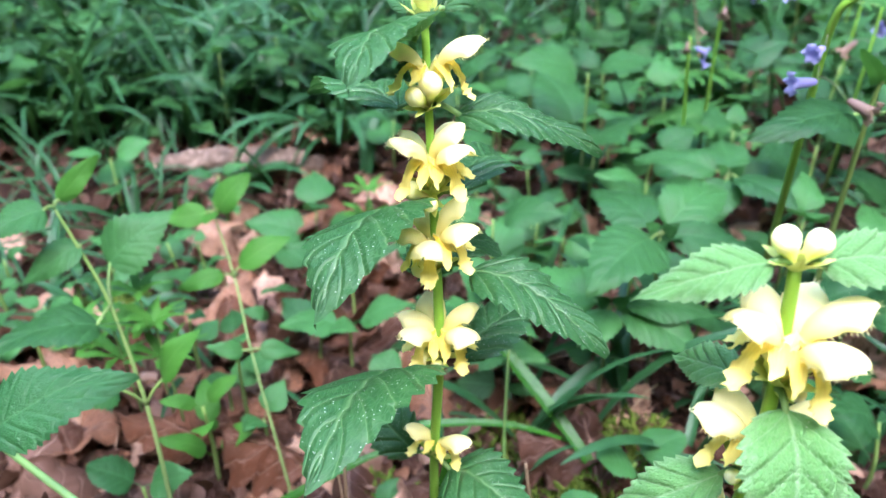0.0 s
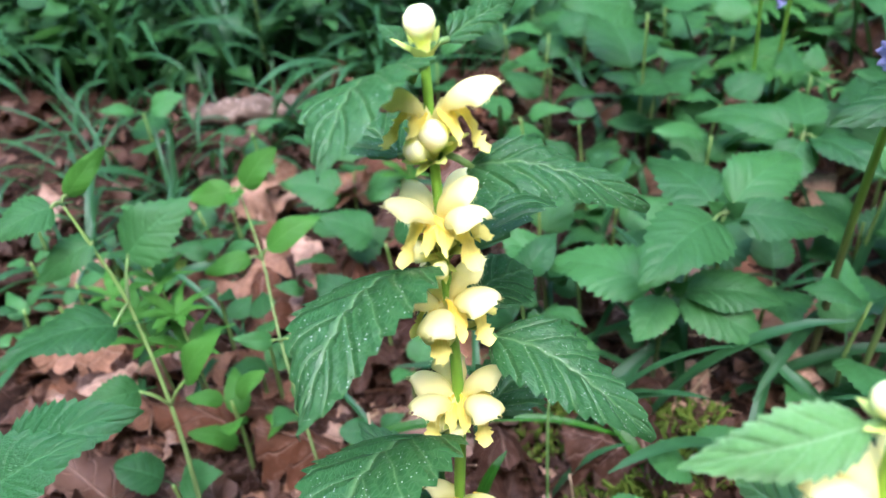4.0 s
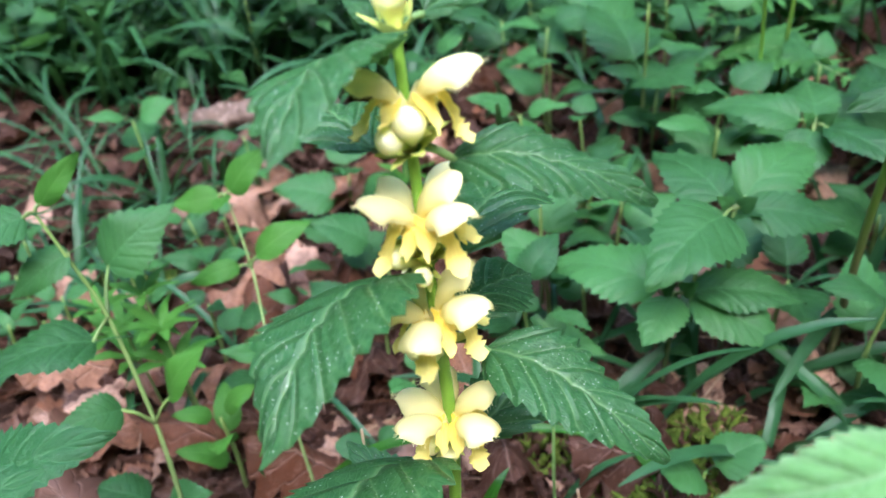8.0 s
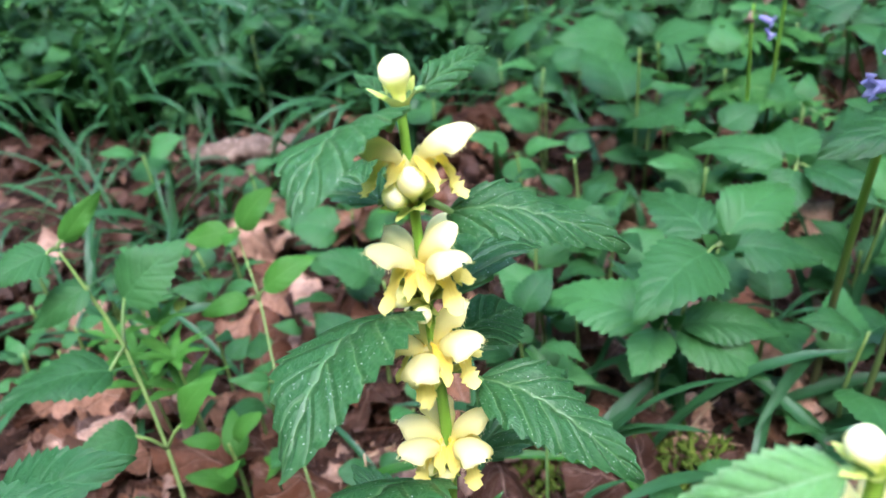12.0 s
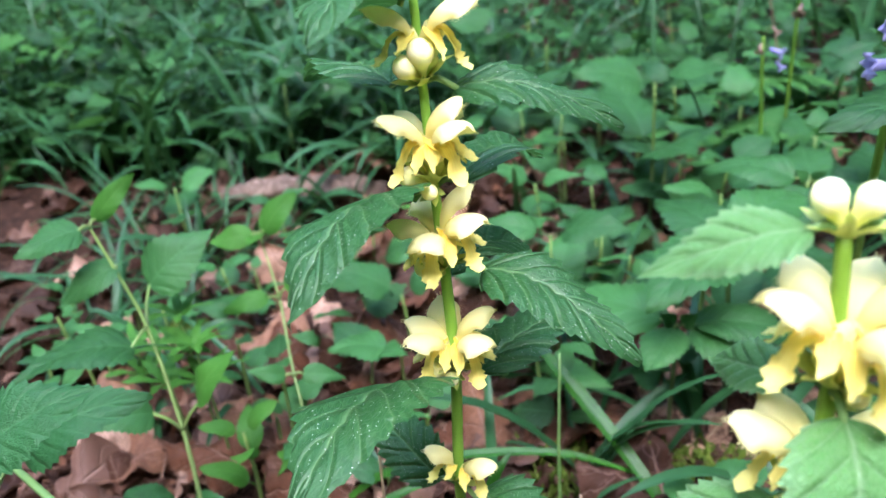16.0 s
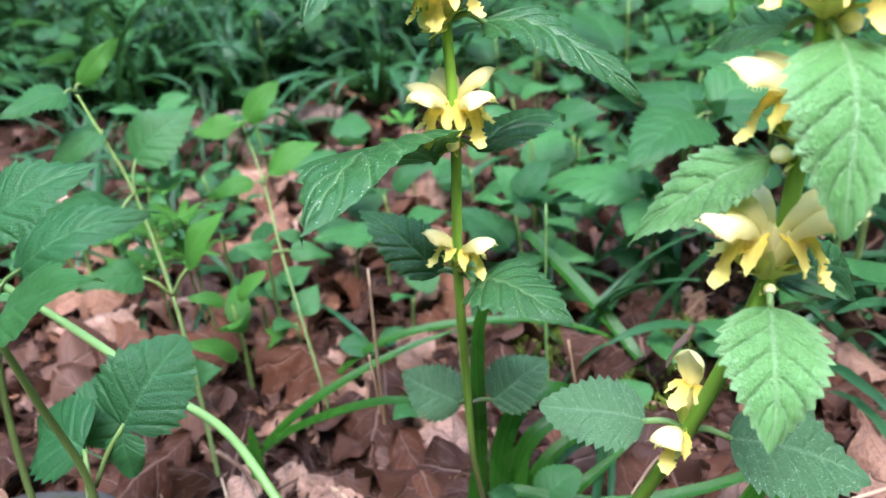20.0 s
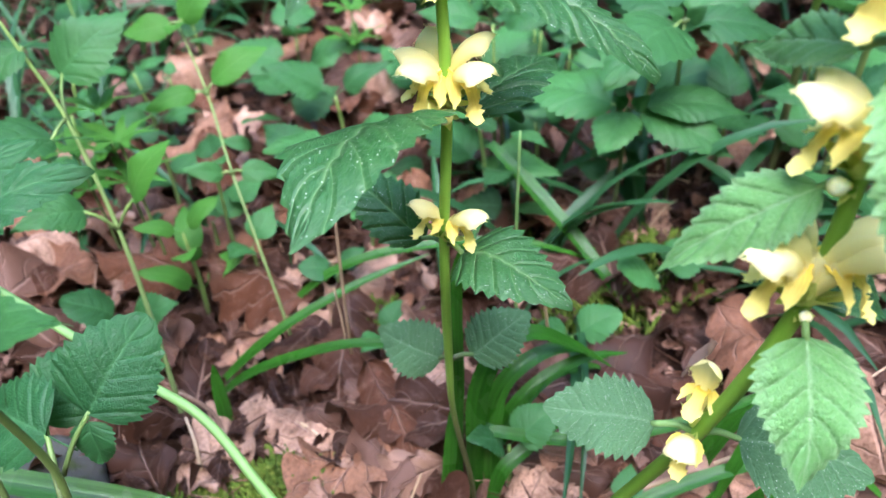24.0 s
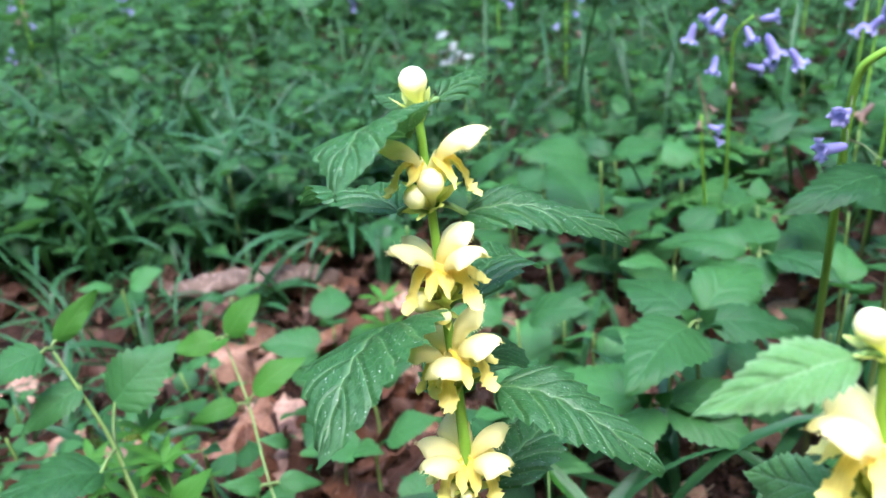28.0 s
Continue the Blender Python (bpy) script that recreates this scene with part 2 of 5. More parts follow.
M["bright"] = leaf_material("bright leaf", (0.060, 0.24, 0.030), (0.120, 0.36, 0.05), (0.18, 0.42, 0.09), 6, 1.5, rough=0.45, thin=0.4, relief=0.2)
M["undergrowth"] = leaf_material("undergrowth leaf", (0.007, 0.036, 0.010), (0.070, 0.230, 0.056), (0.09, 0.25, 0.10), 6, 1.5, gloss=0.15, rough=0.40, thin=0.3, island=True, spread=0.85)
M["strap"] = leaf_material("strap leaf", (0.030, 0.165, 0.014), (0.085, 0.300, 0.028), (0.05, 0.21, 0.02), 0.01, 0.01, gloss=0.26, lines=0.8, rough=0.26, thin=0.25, relief=0.2)
# Darker copy of strap: the trees' shade is put into its colour.
M["strap_shaded"] = leaf_material("strap leaves", (0.004, 0.022, 0.008), (0.066, 0.215, 0.074), (0.05, 0.16, 0.06), 0.01, 0.01, gloss=0.16, rough=0.36, thin=0.15, island=True, relief=0.1)
M["fern"] = leaf_material("fern leaf", (0.06, 0.23, 0.05), (0.11, 0.31, 0.07), (0.14, 0.32, 0.09), 5, 1.2, rough=0.5, thin=0.35)
M["hood"] = petal_material("hood petal", (0.96, 0.90, 0.47), (0.94, 0.82, 0.23), (0.7, 0.5, 0.1), 0.1)
M["lip"] = petal_material("lip petal", (0.95, 0.85, 0.27), (0.90, 0.66, 0.05), (0.70, 0.33, 0.01), 0.5)
M["bud"] = petal_material("bud petal", (0.97, 0.93, 0.50), (0.93, 0.88, 0.32), (0.7, 0.6, 0.2), 0.05, 0.0, 0.7)
M["calyx"] = stalk_material("calyx", (0.36, 0.52, 0.09), (0.58, 0.66, 0.18))
M["stem"] = stalk_material("archangel stem", (0.060, 0.060, 0.022), (0.21, 0.44, 0.05), stripes=0.25, a=0.18, b=0.40)
M["stem_dark"] = stalk_material("dark stem", (0.05, 0.05, 0.025), (0.07, 0.14, 0.035))
M["stem_pale"] = stalk_material("pale stem", (0.080, 0.120, 0.035), (0.145, 0.24, 0.058))
M["stalk"] = stalk_material("leaf stalk", (0.10, 0.21, 0.05), (0.15, 0.28, 0.085))
M["stem_green"] = stalk_material("green stem", (0.12, 0.27, 0.028), (0.20, 0.38, 0.036), stripes=0.6)
M["bluebell"] = petal_material("bluebell petal", (0.36, 0.35, 0.60), (0.24, 0.22, 0.50), (0.14, 0.13, 0.40), 0.4)
M["withered"] = petal_material("withered petal", (0.26, 0.18, 0.13), (0.20, 0.13, 0.12), (0.3, 0.2, 0.2), 0.3)
M["white"] = petal_material("white petal", (0.52, 0.55, 0.54), (0.42, 0.46, 0.40), (0.6, 0.7, 0.5), 0.1)
M["litter"] = litter_material("dead oak leaf", False, ((0.22, (0.042, 0.015, 0.007, 1)), (0.46, (0.100, 0.038, 0.019, 1)), (0.7, (0.21, 0.102, 0.058, 1))))
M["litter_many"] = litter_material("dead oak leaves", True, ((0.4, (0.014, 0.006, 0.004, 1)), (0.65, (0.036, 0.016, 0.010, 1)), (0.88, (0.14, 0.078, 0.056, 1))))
M["debris"] = litter_material("twig crumbs", True, ((0.4, (0.030, 0.012, 0.006, 1)), (0.7, (0.10, 0.045, 0.022, 1)), (0.9, (0.26, 0.17, 0.11, 1))))
M["straw"] = stalk_material("dry straw", (0.26, 0.17, 0.09), (0.40, 0.29, 0.18), 0.6)
M["twig"] = rough_material("twig bark", (0.06, 0.035, 0.022), (0.14, 0.09, 0.06), (0.22, 0.17, 0.12), 40.0)
M["log"] = rough_material("rotting bark", (0.045, 0.030, 0.022), (0.14, 0.098, 0.074), (0.27, 0.20, 0.16), 28.0, depth=0.006)
M["soil"] = rough_material("leaf mould", (0.010, 0.005, 0.003), (0.028, 0.013, 0.008), (0.065, 0.034, 0.022), 30.0, depth=0.006)
M["moss"] = rough_material("moss", (0.03, 0.06, 0.008), (0.075, 0.115, 0.014), (0.13, 0.15, 0.03), 90.0, depth=0.002)
M["stone"] = rough_material("stone", (0.035, 0.035, 0.028), (0.060, 0.058, 0.050), (0.03, 0.04, 0.012), 35.0)
M["woods"] = rough_material("far woods", (0.012, 0.03, 0.012), (0.03, 0.07, 0.025), (0.02, 0.02, 0.014), 0.9)


# ---- shapes ----
def mesh_of(name, verts, faces, uvs=None, material=None):
    me = bpy.data.meshes.new(name)
    me.from_pydata([tuple(v) for v in verts], [], faces)
    if uvs is not None:
        at = np.empty(len(me.loops), dtype=np.int32)
        me.loops.foreach_get("vertex_index", at)
        me.uv_layers.new(name="UVMap").data.foreach_set("uv", np.asarray(uvs, dtype=np.float32)[at].ravel())
    me.shade_smooth()
    if material:
        me.materials.append(material)
    return me


class Heap:
    """Gathers pieces of geometry into one mesh."""

    def __init__(self):
        self.v, self.f, self.uv, self.n = [], [], [], 0

    def put(self, piece, m=None):
        v, f, uv = piece
        if m is not None:
            a = np.array(m)
            v = v @ a[:3, :3].T + a[:3, 3]
        self.v.append(v)
        self.f += [tuple(i + self.n for i in q) for q in f]
        self.uv.append(uv)
        self.n += len(v)
        return self

    def piece(self):
        return np.concatenate(self.v), self.f, np.concatenate(self.uv)

    def mesh(self, name, material):
        v, f, uv = self.piece()
        return mesh_of(name, v.tolist(), f, uv, material)


def grid_faces(rows, cols):
    return [(i * cols + j, i * cols + j + 1, (i + 1) * cols + j + 1, (i + 1) * cols + j) for i in range(rows - 1) for j in range(cols - 1)]


def spline(points, n):
    """n points along a smooth line through the given ones."""
    p = [Vector(q) for q in points]
    p = [2 * p[0] - p[1]] + p + [2 * p[-1] - p[-2]]
    out = []
    for k in range(n):
        s = k / (n - 1) * (len(p) - 3)
        i = min(int(s), len(p) - 4)
        t = s - i
        a, b, c, d = p[i : i + 4]
        out.append(0.5 * (2 * b + (c - a) * t + (2 * a - 5 * b + 4 * c - d) * t * t + (3 * b - a - 3 * c + d) * t**3))
    return out


def tube(points, radii, sides=8, n=16, square=0.0, rng=None, rough=0.0):
    """A tapering stalk along a smooth line; square: how four-edged it is."""
    line = spline(points, n) if len(points) > 2 else [Vector(points[0]).lerp(Vector(points[-1]), k / (n - 1)) for k in range(n)]
    v, uv = [], []
    side = None
    for k, p in enumerate(line):
        t = (line[min(k + 1, n - 1)] - line[max(k - 1, 0)]).normalized()
        if side is None:
            side = t.orthogonal().normalized()
        side = (side - t * side.dot(t)).normalized()
        other = t.cross(side)
        s = k / (n - 1) * (len(radii) - 1)
        i = min(int(s), len(radii) - 2)
        r = radii[i] + (radii[i + 1] - radii[i]) * (s - i)
        for j in range(sides + 1):
            a = 2 * math.pi * j / sides
            q = r * (1 + square * math.cos(4 * a))
            if rng and j < sides:
                q *= 1 + rough * (rng.random() - 0.5)
            v.append(p + (side * math.cos(a) + other * math.sin(a)) * q)
            uv.append((k / (n - 1), j / sides))
    faces = grid_faces(n, sides + 1)
    faces.append(tuple(range((n - 1) * (sides + 1), n * (sides + 1) - 1)))
    faces.append(tuple(reversed(range(0, sides))))
    return np.array([tuple(x) for x in v]), faces, np.array(uv)


def leaf(ratio=0.6, teeth=11, tooth=0.13, bow=0.10, fold=0.22, quilt=0.02, peak=0.62, blunt=0.85, cols=5, sub=3, petiole=0.0, veins=7, slant=1.5, seed=0, twist=0.0, thick=0.010):
    """A toothed blade one unit long from its foot at the origin to its tip on +y; its face looks to +z."""
    rng = random.Random(seed)
    rows = teeth * sub
    a, b, c = rng.uniform(0, 6), rng.uniform(0, 6), rng.uniform(0.6, 1.4)
    v, uv = [], []
    for i in range(rows + 1):
        u = i / rows
        e = (u * teeth) % 1.0 if i < rows else 0.0
        half = max(math.sin(math.pi * min(u, 0.9995) ** peak), 0.0) ** blunt * ratio / 2 + 0.002
        for j in range(-cols, cols + 1):
            w = j / cols
            s = math.copysign(abs(w) ** 0.8, w)
            reach = e * abs(s) ** 6
            x = half * s * (1 + tooth * reach * 1.6) * (1 + 0.05 * math.sin(3 * u + a + (2 if w > 0 else 0)))
            y = u + tooth * reach * 0.10
            ph = u * veins - abs(s) * slant
            z = fold * abs(x) * c + 1.2 * quilt * abs(math.sin(math.pi * ph)) ** 0.6 * (1 - abs(s) ** 4) * min(1, 4 * u) * (1 - u * 0.6)
            z += 4 * bow * u * (1 - u) * (1.15 - 0.3 * u) - fold * 0.9 * abs(x) * abs(s) * c
            z += 0.03 * math.sin(7 * u + b) * s + 0.02 * math.sin(11 * u + a) * s * s + twist * s * half * (u - 0.4) * 2
            x += 0.03 * math.sin(2.6 * u + a) * u * (1 - u) * 4
            v.append((x, y, z))
            uv.append((u, 0.5 + s / 2))
    piece = Heap().put((np.array(v), grid_faces(rows + 1, 2 * cols + 1), np.array(uv)))
    if petiole:
        sv, sf, suv = tube([(0, -petiole, -petiole * 0.35), (0, -petiole * 0.4, -0.02), (0, 0.03, 0.0)], [thick, thick * 0.8], 5, 6)
        piece.put((sv, sf, suv * 0 + np.array([0.02, 0.5])))
    return piece.piece()


def oak_leaf(lobes=4, curl=0.25, seed=0, cols=4, sub=7):
    """A dead, curled, lobed leaf one unit long."""
    rng = random.Random(seed)
    rows = lobes * sub + 2
    k1, k2, k3, k4 = (rng.uniform(-1, 1) for _ in range(4))
    ph = rng.uniform(0, 6)
    v, uv = [], []
    for i in range(rows + 1):
        u = i / rows
        for j in range(-cols, cols + 1):
            s = j / cols
            lobe = 0.58 + 0.42 * abs(math.sin(math.pi * (u * lobes + 0.15 * k4 * (s > 0)))) ** 0.6
            half = max(math.sin(math.pi * min(u, 0.999) ** 1.15), 0) ** 0.6 * 0.31 * (lobe * abs(s) + 1 - abs(s)) + 0.012
            x, y = half * s, u + 0.05 * abs(s)
            z = curl * (k1 * (x * 2.2) ** 2 * 2 + k2 * (u - 0.5) ** 2 * 1.6 + k3 * x * (u - 0.5) * 3)
            z += 0.05 * math.sin(9 * x + 7 * u + ph) + 0.05 * noise.noise(V(x * 6, u * 6, seed)) + 0.03 * noise.noise(V(x * 15, u * 15, seed)) + 0.05 * abs(s) ** 3 * math.sin(14 * u + ph * 2) * (1 + curl)
            v.append((x, y - 0.5, z))
            uv.append((u, 0.5 + s / 2))
    a = np.array(v)
    a[:, 2] -= a[:, 2].min()
    return a, grid_faces(rows + 1, 2 * cols + 1), np.array(uv)


def blade(length, width, rise, bend, rng, n=12, keel=0.35, twist=0.3):
    """A strap leaf from the origin: climbs, then arches over towards +y."""
    v, uv = [], []
    y = z = 0.0
    ang = rise
    tw = rng.uniform(-twist, twist)
    sway = rng.uniform(-0.12, 0.12)
    x0 = 0.0
    for i in range(n + 1):
        u = i / n
        w = width / 2 * min(1.0, 0.55 + 1.6 * u) * (1 - u**5) ** 0.8 + 0.0003
        c, s = math.cos(tw * u * 2), math.sin(tw * u * 2)
        for j in (-1, -0.5, 0, 0.5, 1):
            px, lift = w * j, keel * w * (abs(j) - 0.5)
            v.append((x0 + px * c - lift * s * 0.5, y - lift * math.sin(ang), z + lift * math.cos(ang) + px * s))
            uv.append((u, 0.5 + j / 2))
        step = length / n
        y += math.cos(ang) * step
        z += math.sin(ang) * step
        x0 += sway * step * u * 2
        ang -= bend / n * (0.4 + 1.6 * u)
    return np.array(v), grid_faces(n + 1, 5), np.array(uv)


def sheet_lobe(points, widths, n=9, cols=5, cup=0.25):
    """A petal lobe along a line, with its width along the way."""
    line = spline(points, n)
    v, uv = [], []
    for k, p in enumerate(line):
        t = (line[min(k + 1, n - 1)] - line[max(k - 1, 0)]).normalized()
        side = t.cross(V(0, 0, 1))
        side = side.normalized() if side.length > 1e-6 else V(1, 0, 0)
        up = side.cross(t)
        s = k / (n - 1) * (len(widths) - 1)
        i = min(int(s), len(widths) - 2)
        w = widths[i] + (widths[i + 1] - widths[i]) * (s - i)
        for j in range(cols):
            q = 2 * j / (cols - 1) - 1
            v.append(p + side * (w * q) + up * (cup * w * (q * q - 0.5)))
            uv.append((k / (n - 1), j / (cols - 1)))
    return np.array([tuple(x) for x in v]), grid_faces(n, cols), np.array(uv)


MM = 0.001


def profile(s, stops):
    """The value at s of a line through rows of (s, value), eased between them."""
    for (a, p), (b, q) in zip(stops, stops[1:]):
        if s <= b:
            t = (s - a) / (b - a)
            t = t * t * (3 - 2 * t)
            return p + (q - p) * t
    return stops[-1][1]


def hood_piece(rise=0.0, wide=1.0):
    """The helmet-shaped upper lip, a rounded vault closed in front and open below; +y is away from the stem."""
    n, m = 18, 15
    line = spline([V(0, 2.2, 6.8), V(0, 2.5, 9.2), V(0, 3.8, 12.0 + rise * 0.4), V(0, 6.4, 14.3 + rise), V(0, 9.2, 15.4 + rise * 1.5), V(0, 11.8, 15.7 + rise * 1.8), V(0, 13.6, 15.3 + rise * 1.9)], n)
    v, uv = [], []
    for k, p in enumerate(line):
        t = (line[min(k + 1, n - 1)] - line[max(k - 1, 0)]).normalized()
        up = V(0, -t.z, t.y)
        s = k / (n - 1)
        w = wide * profile(s, ((0, 1.5), (0.22, 2.2), (0.5, 3.6), (0.68, 4.1), (0.85, 3.2), (1, 0.4)))
        h = 0.74 * w
        for j in range(m):
            a = radians(-98 + 196 * j / (m - 1))
            rim = abs(j - (m - 1) / 2) / ((m - 1) / 2)
            flare = 1 + 0.10 * rim**6 * math.sin(16 * s + 2 * wide)
            v.append(p + V(1, 0, 0) * (w * math.sin(a) * flare) + up * (h * (math.cos(a) - 1)) + V(0, 0.7, 0) * (s * rim**2))
            uv.append((s, j / (m - 1)))
    h = Heap().put((np.array([tuple(x) for x in v]), grid_faces(n, m), np.array(uv)))
    rng = random.Random(int(rise * 10) + 7)
    for _ in range(190):
        k, j = min(n - 1, int(n * rng.random() ** 0.6)), rng.choice((0, 0, m - 1, m - 1, rng.randrange(m)))
        p = v[k * m + j]
        out = (p - line[k] + V(0, 0, 0.8) + V(rng.uniform(-1, 1), rng.uniform(-0.3, 1.6), rng.uniform(-0.6, 0.6))).normalized() * rng.uniform(0.5, 1.2)
        s = out.orthogonal().normalized() * 0.035
        h.put((np.array([tuple(p + s), tuple(p - s), tuple(p + out)]), [(0, 1, 2)], np.array([(0.9, 0.5)] * 3)))
    a, f, b = h.piece()
    return a * MM, f, b


def lip_piece(drop=0.0, spread=1.0):
    """The three-lobed lower lip: a curved tongue between two pointed flaps."""
    h = Heap()
    h.put(sheet_lobe([V(0, 3.4, 9.6), V(0, 6.4, 9.4), V(0, 8.4, 7.0 - drop), V(0, 9.2, 4.4 - drop), V(0, 11.8, 2.6 - drop)], [1.6, 1.9, 1.6, 1.4, 1.7, 2.4, 2.2, 0.9], 18, 7, 0.35))
    for q in (-1, 1):
        h.put(sheet_lobe([V(q * 1.5, 3.4, 10.2), V(q * 2.7, 4.8, 9.2), V(q * 3.5 * spread, 6.2, 7.4 - drop), V(q * 4.2 * spread, 7.6, 5.4 - drop)], [1.1, 1.7, 1.7, 1.2, 0.1], 10, 5, 0.25))
    v, f, uv = h.piece()
    for k in range(len(v)):
        e = (abs(uv[k][1] - 0.5) * 2) ** 3 * uv[k][0]
        v[k] += np.array([0.4 * math.sin(9 * v[k][2] + 3 * v[k][1] + drop), 0.5 * math.sin(7 * v[k][2] + drop * 5), 0.45 * math.sin(6 * v[k][1] + 4 * v[k][0])]) * e
    return v * MM, f, uv


def tube_piece():
    v, f, uv = tube([(0, 0.6, 1.0), (0, 1.6, 4.2), (0, 2.8, 7.4), (0, 4.4, 9.6)], [0.9, 1.4, 2.0, 2.4], 12, 9)
    return v * MM, f[:-2], uv


def calyx_piece(length=1.0):
    """A green cup with five pointed teeth."""
    v, uv = [], []
    n = 20
    axis = V(0, 0.5, 0.87)
    x, y = V(1, 0, 0), V(0, -0.87, 0.5)
    for k, (s, r) in enumerate(((0, 0.7), (1.3, 1.4), (2.6, 1.75), (3.4, 2.0), (4.0, 2.2))):
        for j in range(n + 1):
            a = 2 * math.pi * j / n
            peak = 0.0
            if k == 4:
                peak = 3.4 * max(0.0, 1 - abs(((j % 4) - 2) / 2)) ** 1.0
            rr = r + (0.75 * peak if k == 4 else 0)
            v.append(axis * (s + peak) * length + (x * math.cos(a) + y * math.sin(a)) * rr)
            uv.append((k / 4, j / n))
    return np.array([tuple(p) for p in v]) * MM, grid_faces(5, n + 1), np.array(uv)


def bud_piece(round_=1.0):
    """A closed bud: a pale ball on a short neck."""
    prof = [(0, 1.0), (2.4, 1.3), (3.9, 1.75), (5.1, 2.45), (6.6, 2.95), (8.0, 2.7), (9.0, 1.9), (9.45, 1.0), (9.6, 0.05)]
    axis, x, y = V(0, 0.5, 0.87), V(1, 0, 0), V(0, -0.87, 0.5)
    v, uv = [], []
    for k, (s, r) in enumerate(prof):
        for j in range(15):
            a = 2 * math.pi * j / 14
            v.append(axis * (s + 1.5) + (x * math.cos(a) * round_ + y * math.sin(a)) * r)
            uv.append((k / 8, j / 14))
    return np.array([tuple(p) for p in v]) * MM, grid_faces(len(prof), 15), np.array(uv)


# ---- building things ----
def thing(name, place, label, category, group="", kind=""):
    ob = new(name)
    ob.location = place
    ob.empty_display_size = 0.02
    return tagged(ob, label, category, group, kind)


def piece_mesh(name, piece, material):
    v, f, uv = piece
    return mesh_of(name, v.tolist(), f, uv, material)


def part(name, data, parent, m=None, label=""):
    """Links a mesh as one part; m is its pose in the frame of the thing that it belongs to."""
    ob = new(name, data)
    ob.parent = parent
    ob.matrix_basis = m if m is not None else Matrix()
    return tagged(ob, label)


def pointing(foot, tip, up=(0, 0, 1), scale=None, roll=0.0, wide=1.0):
    """The pose that lays a unit leaf from foot to tip, with its face towards up."""
    foot, tip = Vector(foot), Vector(tip)
    y = (tip - foot)
    size = y.length if scale is None else scale
    y.normalize()
    z = Vector(up) - y * Vector(up).dot(y)
    z = z.normalized() if z.length > 1e-5 else y.orthogonal().normalized()
    x = y.cross(z)
    turn = Matrix((x, y, z)).transposed().to_4x4()
    return Matrix.Translation(foot) @ turn @ Matrix.Rotation(radians(roll), 4, "Y") @ Matrix.Diagonal((size * wide, size, size, 1))


ARCH = [piece_mesh("archangel_leaf", leaf(0.54, 11, 0.16, b, fo, 0.034, 0.60, 0.95, 7, 4, 0.0, 7, 1.5, k, tw), M["archangel"]) for k, (b, fo, tw) in enumerate(((0.12, 0.2, 0.0), (0.08, 0.28, 0.15), (0.10, 0.25, -0.3), (0.17, 0.2, 0.1)))]
ARCH_PALE = [piece_mesh("archangel_leaf", leaf(r, 13, 0.14, b, 0.2, 0.032, 0.58, 0.95, 7, 4, 0.0, 6, 1.5, k + 5), M["archangel_pale"]) for k, (r, b) in enumerate(((0.42, 0.14), (0.55, 0.12), (0.62, 0.10)))]
ARCH_GREY = piece_mesh("archangel_leaf", leaf(0.78, 12, 0.17, 0.08, 0.2, 0.018, 0.66, 0.8, 7, 3, 0.0, 8, 1.4, 9), M["grey_leaf"])
HOOD = [piece_mesh("hood", hood_piece(r, w), M["hood"]) for r, w in ((0.0, 1.0), (0.8, 0.95), (-0.8, 1.06))]
LIP = [piece_mesh("lip", lip_piece(d, s), M["lip"]) for d, s in ((0.0, 1.0), (0.8, 0.9), (-0.6, 1.15))]
TUBE = piece_mesh("flower", tube_piece(), M["hood"])
CALYX = piece_mesh("calyx", calyx_piece(), M["calyx"])
BUD = piece_mesh("bud", bud_piece(), M["bud"])


def whorl(plant, node, blooms, rng):
    """blooms: rows of kind (f: open flower, b: bud), azimuth from the -y side towards +x, tilt, size."""
    for kind, az, tilt, size in blooms:
        m = Matrix.Translation(node) @ pose(0, 0, 0, 0, 0, az + 180) @ pose(0, -0.0006, 0.0010 if kind == "f" else -0.0004, tilt) @ Matrix.Diagonal((size, size, size * 1.05, 1))
        if kind == "f":
            f = part("flower", TUBE, plant, m)
            k = rng.randrange(3)
            part("hood", HOOD[k], f)
            part("lip", LIP[rng.randrange(3)], f, None, "yellow lip with orange lines")
            part("calyx", CALYX, f, None, "green toothed calyx")
        else:
            f = part("bud", BUD, plant, m)
            part("calyx", CALYX, f, Matrix.Diagonal((1.08, 1.08, 0.80, 1)), "green toothed calyx")


def stem_part(plant, points, radii, material, name="stem", sides=10, n=30, square=0.0, rel=None):
    base = plant.location if rel is None else rel
    pts = [Vector(p) - base for p in points]
    return part(name, piece_mesh(name, tube(pts, radii, sides, n, square), M[material]), plant)


def leaf_part(plant, data, foot, tip, up=(0, 0, 1), roll=0.0, wide=1.0, node=None, material="stalk", thick=0.0009):
    base = plant.location
    ob = part("leaf", data, plant, pointing(Vector(foot) - base, Vector(tip) - base, up, None, roll, wide))
    if node is not None:
        a, b = Vector(node) - base, Vector(foot) - base
        mid = (a + b) / 2 + V(0, 0, 0.0015)
        piece = tube([a, mid, b + (Vector(tip) - Vector(foot)) * 0.03], [thick, thick * 0.8], 6, 7)
        st = part("petiole", piece_mesh("petiole", piece, M[material]), plant)
    return ob


